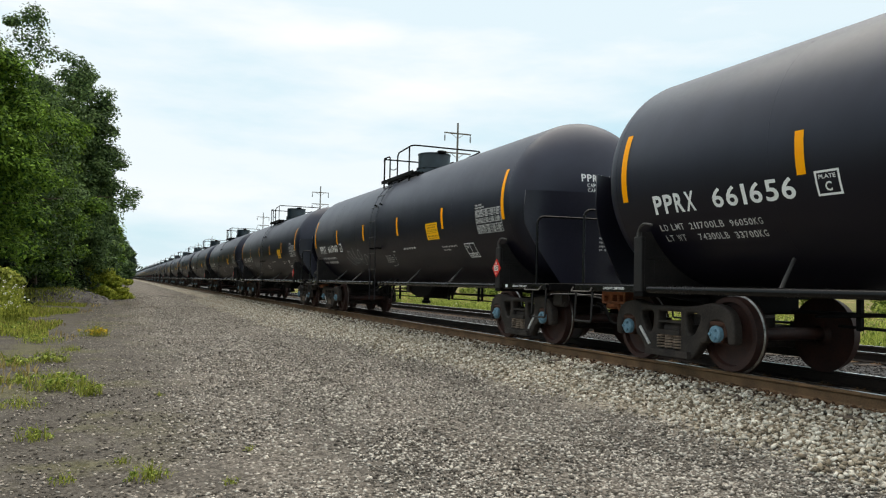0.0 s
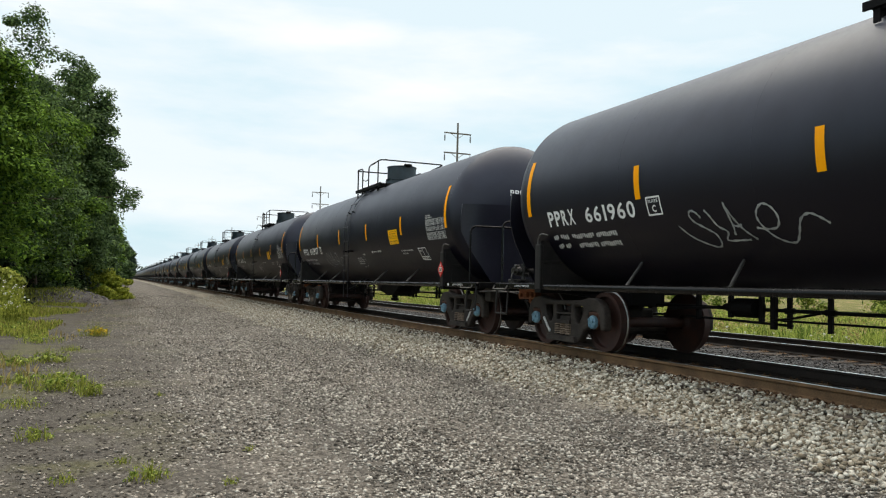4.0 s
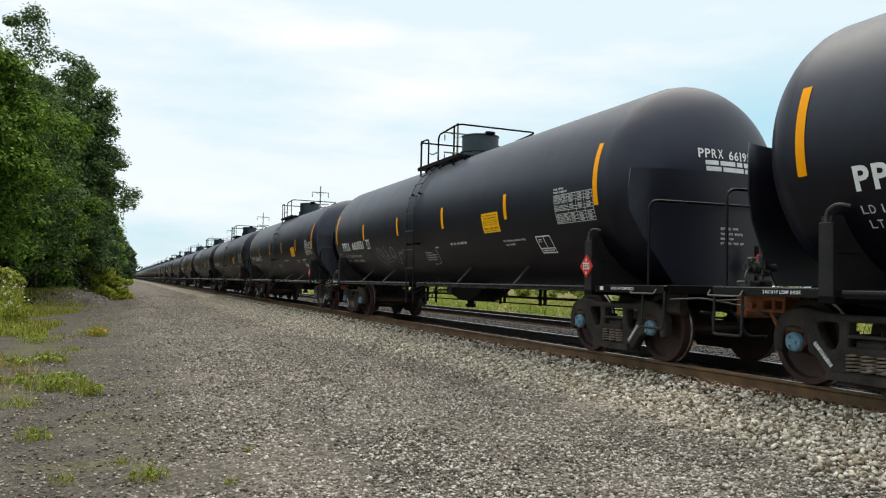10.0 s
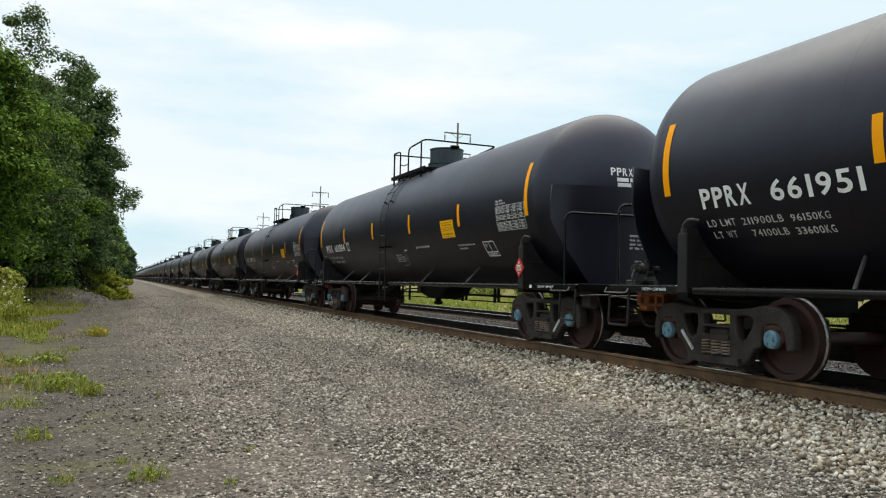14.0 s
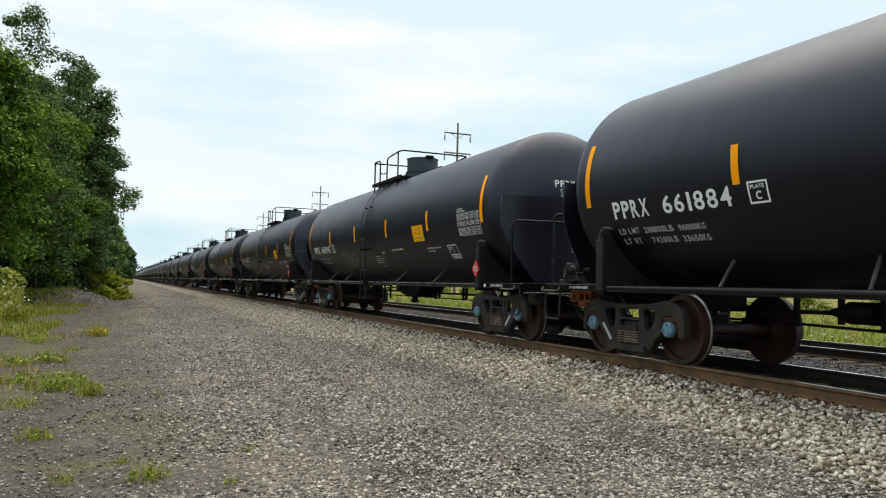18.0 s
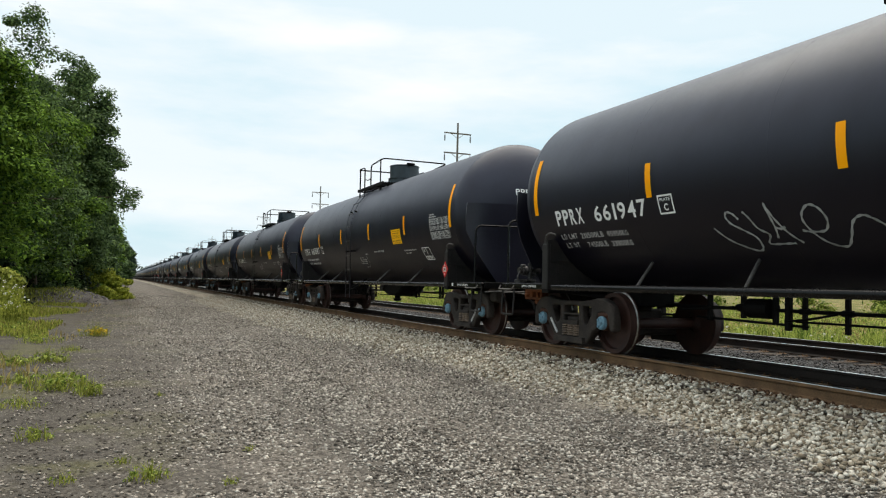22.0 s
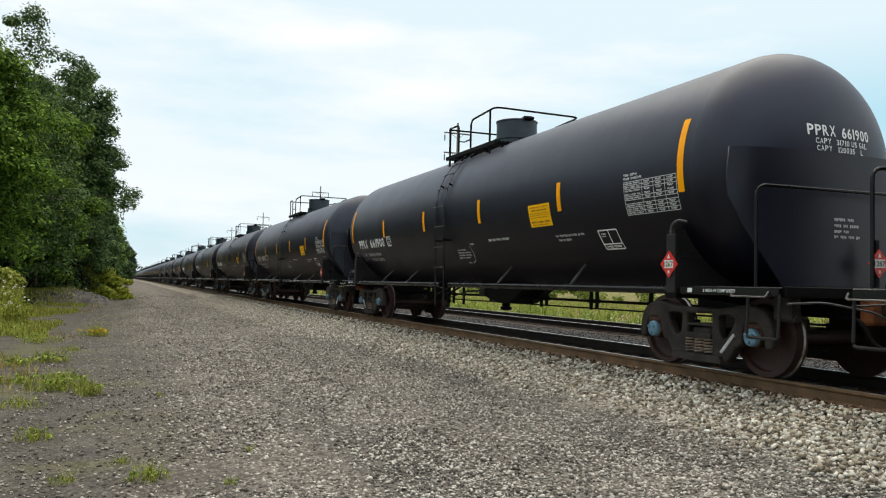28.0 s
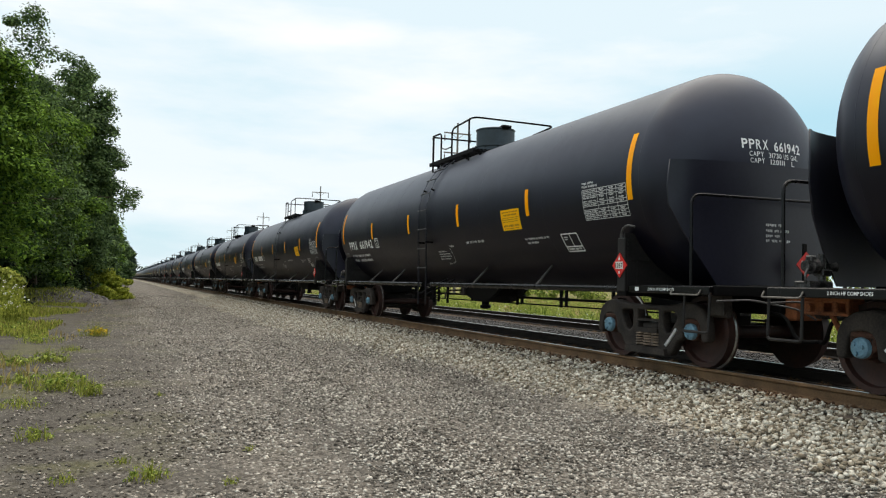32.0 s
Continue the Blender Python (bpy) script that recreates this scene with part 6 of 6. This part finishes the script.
def field_herbs(n):
    """Bushy weeds standing in the field."""
    cx, cy = scatter(n, 11.5, 30.0, 6.0, 90.0, 1.4)
    k = RNG.uniform(0.15, 0.5, n)
    c = np.stack([cx, cy, ground_z(cx, cy) + k * 0.5], -1)
    v, q = leaves(c, k, 110, 0.055)
    v[:, 2] = np.maximum(v[:, 2], -0.6)
    tagged(fast_mesh("field_herbs", v, q, M_TUFT), "bushy green weeds in the dry field", "weeds", kind="stuff")


field_herbs(700)
grass("road_edge_grass", 42000, -16.0, -9.4, 17.0, 60.0, 0.04, 0.17, 0.016, M_WEED, "thin green grass on the road's verge", 1.2, 0.02)
grass("road_edge_weeds", 4500, -13.0, -8.7, 12.0, 60.0, 0.04, 0.20, 0.014, M_DRY, "sparse dry weeds on bare ground", 1.4, 0.1)


def make_weed(x, y, w, h, n, material, label):
    t = tagged(new("weed_clump"), label, "weed", "weeds in the gravel")
    t.location = (x, y, GROUND)
    rad = w * RNG.uniform(0, 1, n) ** 0.8
    a = RNG.uniform(0, TAU, n)
    v, q = blades(rad * np.cos(a), rad * np.sin(a), np.zeros(n) - 0.01, h * RNG.uniform(0.4, 1.0, n) * (1.1 - 0.6 * rad / w), np.full(n, 0.004), 1.3)
    tagged(fast_mesh("grass_tuft", v, q, material, t), "thin bent grass blades", kind="stuff")
    cs = np.stack([rad[::6] * np.cos(a[::6]), rad[::6] * np.sin(a[::6]), h * RNG.uniform(0.1, 0.45, len(rad[::6]))], -1)
    v, q = leaves(cs, np.full(len(cs), w * 0.14), 5, h * 0.13)
    v[:, 2] = np.maximum(v[:, 2], 0.005)
    golden = 20 < y < 23
    tagged(fast_mesh("weed_foliage", v, q, M_GOLD if golden else M_TUFT, t), "small golden flower heads" if golden else "small yellow-green weed leaves", kind="stuff")
    return t


for x, y, w, h, n in ((-8.30, 22.2, 0.55, 0.42, 260), (-8.42, 11.9, 0.62, 0.34, 420), (-8.02, 11.2, 0.30, 0.28, 180), (-8.95, 12.6, 0.5, 0.22, 200), (-8.36, 8.25, 0.26, 0.20, 130),
                      (-7.42, 6.42, 0.24, 0.16, 170), (-6.86, 6.10, 0.10, 0.10, 50), (-6.55, 7.25, 0.10, 0.08, 36), (-8.75, 10.3, 0.45, 0.20, 170), (-8.85, 15.6, 0.55, 0.30, 240), (-9.3, 15.0, 0.5, 0.28, 200),
                      (-8.0, 6.5, 0.16, 0.10, 60), (-7.62, 7.05, 0.14, 0.10, 50), (-9.35, 20.0, 0.7, 0.35, 220), (-10.4, 24.0, 0.9, 0.45, 280), (-7.15, 10.9, 0.12, 0.08, 40), (-8.6, 17.8, 0.3, 0.2, 90)):
    make_weed(x, y, 0.7 * w, 1.15 * h, int(0.75 * n), M_WEED, "low green weed tuft growing in the gravel")


# tall flowering weeds by the bushes
def make_tall_weed(x, y, w, h, n):
    t = tagged(new("flowering_weed"), "tall pale green weed with small white flowers", "weed", "tall weeds by the bushes")
    t.location = (x, y, GROUND)
    rad, a = w * RNG.uniform(0, 1, n) ** 0.7, RNG.uniform(0, TAU, n)
    hh = h * RNG.uniform(0.5, 1.0, n)
    v, q = blades(rad * np.cos(a), rad * np.sin(a), np.zeros(n) - 0.01, hh, np.full(n, 0.009), 0.35)
    tagged(fast_mesh("herbage", v, q, M_WEED, t), kind="stuff")
    c = np.stack([rad * np.cos(a), rad * np.sin(a), hh * RNG.uniform(0.3, 0.9, n)], -1)
    v, q = leaves(c, np.full(n, 0.12), 6, 0.06)
    tagged(fast_mesh("weed_foliage", v, q, M_GRASS, t), kind="stuff")
    c = np.stack([rad * np.cos(a), rad * np.sin(a), hh * 0.98], -1)[::9]
    v, q = leaves(c, np.full(len(c), 0.05), 7, 0.035)
    tagged(fast_mesh("blossoms", v, q, M_CREAM, t), "small white blossoms", kind="stuff")
    return t


for x, y, w, h, n in ((-11.25, 30.0, 0.5, 1.5, 130), (-10.9, 28.6, 0.45, 1.2, 110), (-11.5, 31.4, 0.5, 1.7, 120), (-10.7, 26.9, 0.4, 0.9, 90)):
    make_tall_weed(x, y, w, h, n)


# low bank of gravelly earth in front of the trees
def bank_height(x, y):
    u, w = (x + 11.4) / 3.3, (y - 50.5) / 5.5
    k = 1 - np.minimum(1, u * u + w * w)
    return 0.80 * k ** 0.8 + 0.10 * k * np.sin(x * 2.3 + y * 0.7) * np.sin(y * 1.1)


def make_bank():
    bx, by = np.meshgrid(np.linspace(-14.8, -8.0, 30), np.linspace(44.8, 56.2, 30))
    z = GROUND - 0.04 + bank_height(bx, by)
    verts = np.stack([bx, by, z], -1).reshape(-1, 3)
    quads = np.array([(j * 30 + i, j * 30 + i + 1, (j + 1) * 30 + i + 1, (j + 1) * 30 + i) for j in range(29) for i in range(29)])
    bank = fast_mesh("gravel_bank", verts, quads, M_BANK, smooth=True)
    tagged(bank, "low bank of grey gravelly earth below the trees", "bank")
    m = 1300
    x, y = RNG.uniform(-12.5, -8.2, m), RNG.uniform(45.2, 55.0, m)
    base = np.array([(1, 0, 0), (-0.5, 0.9, 0), (-0.5, -0.9, 0), (0, 0, 0.8)])
    pts = base[None] * RNG.uniform(0.03, 0.10, (m, 1, 1)) * RNG.uniform(0.6, 1.3, (m, 4, 1))
    pts += np.stack([x, y, GROUND - 0.03 + bank_height(x, y)], -1)[:, None]
    tri = np.array([(0, 1, 3), (1, 2, 3), (2, 0, 3)])[None] + 4 * np.arange(m)[:, None, None]
    tagged(fast_mesh("bank_stones", pts.reshape(-1, 3), tri.reshape(-1, 3), M_OLD), "loose stones on the bank", "gravel", kind="stuff")
    n = 9000
    x, y = RNG.uniform(-14.4, -9.2, n), RNG.uniform(45.3, 55.5, n)
    keep = RNG.uniform(0, 1, n) < np.clip((-9.6 - x) / 2.0, 0.03, 1)
    x, y = x[keep], y[keep]
    v, q = blades(x, y, GROUND - 0.06 + bank_height(x, y), RNG.uniform(0.05, 0.2, len(x)), np.full(len(x), 0.018), 0.8)
    tagged(fast_mesh("bank_grass", v, q, M_WEED), "short yellow-green grass on the bank", "grass", kind="stuff")


M_BANK = mat("grey_gravelly_earth", (0.045, 0.039, 0.033), (0.16, 0.143, 0.125), 0.95, 0, 1.2, 14, 0.8, 0.15, dist=0.05)
make_bank()


# hedge at the far edge of the field
def make_hedge():
    rnd = np.random.default_rng(21)
    n = 620
    y = 20 + 420 * rnd.uniform(0, 1, n) ** 1.4
    c = np.stack([44 + rnd.normal(0, 1.6, n) + 0.02 * y, y, -0.6 + rnd.uniform(0.2, 4.6, n)], -1)
    v, q = leaves(c, rnd.uniform(0.6, 1.3, n), 200, 0.26)
    v[:, 2] = np.maximum(v[:, 2], -0.55)
    tagged(fast_mesh("hedge", v, q, M_TUFT), "overgrown green hedge at the far edge of the field", "hedge", kind="stuff")


make_hedge()


# ---- power line ----
def make_pole():
    t = thing("power_pole", "slender grey power pole with two cross-arms", "power pole", "poles of the power line")
    bm = bmesh.new()
    rod(bm, (0, 0, -1), (0, 0, 24.2), 0.21, 10, 0.13)
    part("pole", bm, M_POLE, t)
    for z in (22.7, 19.9):
        bm = bmesh.new()
        box(bm, -2.05, 2.05, -0.07, 0.07, z - 0.09, z + 0.09, 0.01)
        arm = part("cross_arm", bm, M_POLE, t)
        for s in (-1, 1):
            bm = bmesh.new()
            lathe(bm, [(z - 1.15, 0.05), (z - 1.1, 0.10), (z - 0.35, 0.10), (z - 0.3, 0.03), (z - 0.05, 0.03)], 8, "Z", (s * 1.95, 0, 0))
            part("insulator", bm, M_INSUL, arm)
            bm = bmesh.new()
            rod(bm, (0, 0, z - 0.75), (s * 1.0, 0, z - 0.05), 0.03, 6)
            part("arm_brace", bm, M_POLE, arm)
    return t


pole = make_pole()
pole.location = (35.3, 102.0, -0.4)
for i in range(1, 9):
    copy_thing(pole, pose(35.3, 102.0 + 84.0 * i, -0.4))


# ---- woods on the horizon ----
def make_woods():
    c, s = [], []
    rnd = np.random.default_rng(5)
    for i in range(260):
        x = -140 + 130 * rnd.uniform() + (20 if i % 3 == 0 else 0)
        c.append((x, 620 + 200 * rnd.uniform(), rnd.uniform(1, 13)))
        s.append(rnd.uniform(3, 6))
    for i in range(200):
        c.append((rnd.uniform(30, 900), rnd.uniform(900, 1100), rnd.uniform(1, 9)))
        s.append(rnd.uniform(4, 9))
    v, q = leaves(np.array(c), np.array(s), 40, 2.2)
    v[:, 2] = np.maximum(v[:, 2], -0.6)
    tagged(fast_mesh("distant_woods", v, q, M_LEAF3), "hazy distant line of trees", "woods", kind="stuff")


make_woods()


# ---- motion of the train ----
def motions():
    steps = [(2.0 * i, s) for i, s in enumerate(RUN)]
    for k, car in list(CARS.items()) + list(FAR.items()):
        walk(car, [(t, pose(0, START + k * PITCH - s, 0)) for t, s in steps])
    # wheels and their caps turn as the train rolls
    turns = []
    for i in range(0, 961, 4):
        t = i / 30
        j = min(int(t / 2), len(RUN) - 2)
        u = t / 2 - j
        a, b = RUN[j], RUN[j + 1]
        before = RUN[j - 1] if j else 2 * a - b
        after = RUN[j + 2] if j < len(RUN) - 2 else 2 * b - a
        s = 0.5 * (2 * a + (b - before) * u + (2 * before - 5 * a + 4 * b - after) * u * u + (3 * a - before - 3 * b + after) * u ** 3)
        turns.append((t, s / 0.457))
    for k in range(-3, 8):
        for ob in CARS[k].children_recursive:
            if ob.name.startswith(("wheel_set", "bearing_cap")):
                p = ob.location.copy()
                walk(ob, [(t, Matrix.Translation(p) @ Matrix.Rotation(a, 4, "X")) for t, a in turns])


motions()
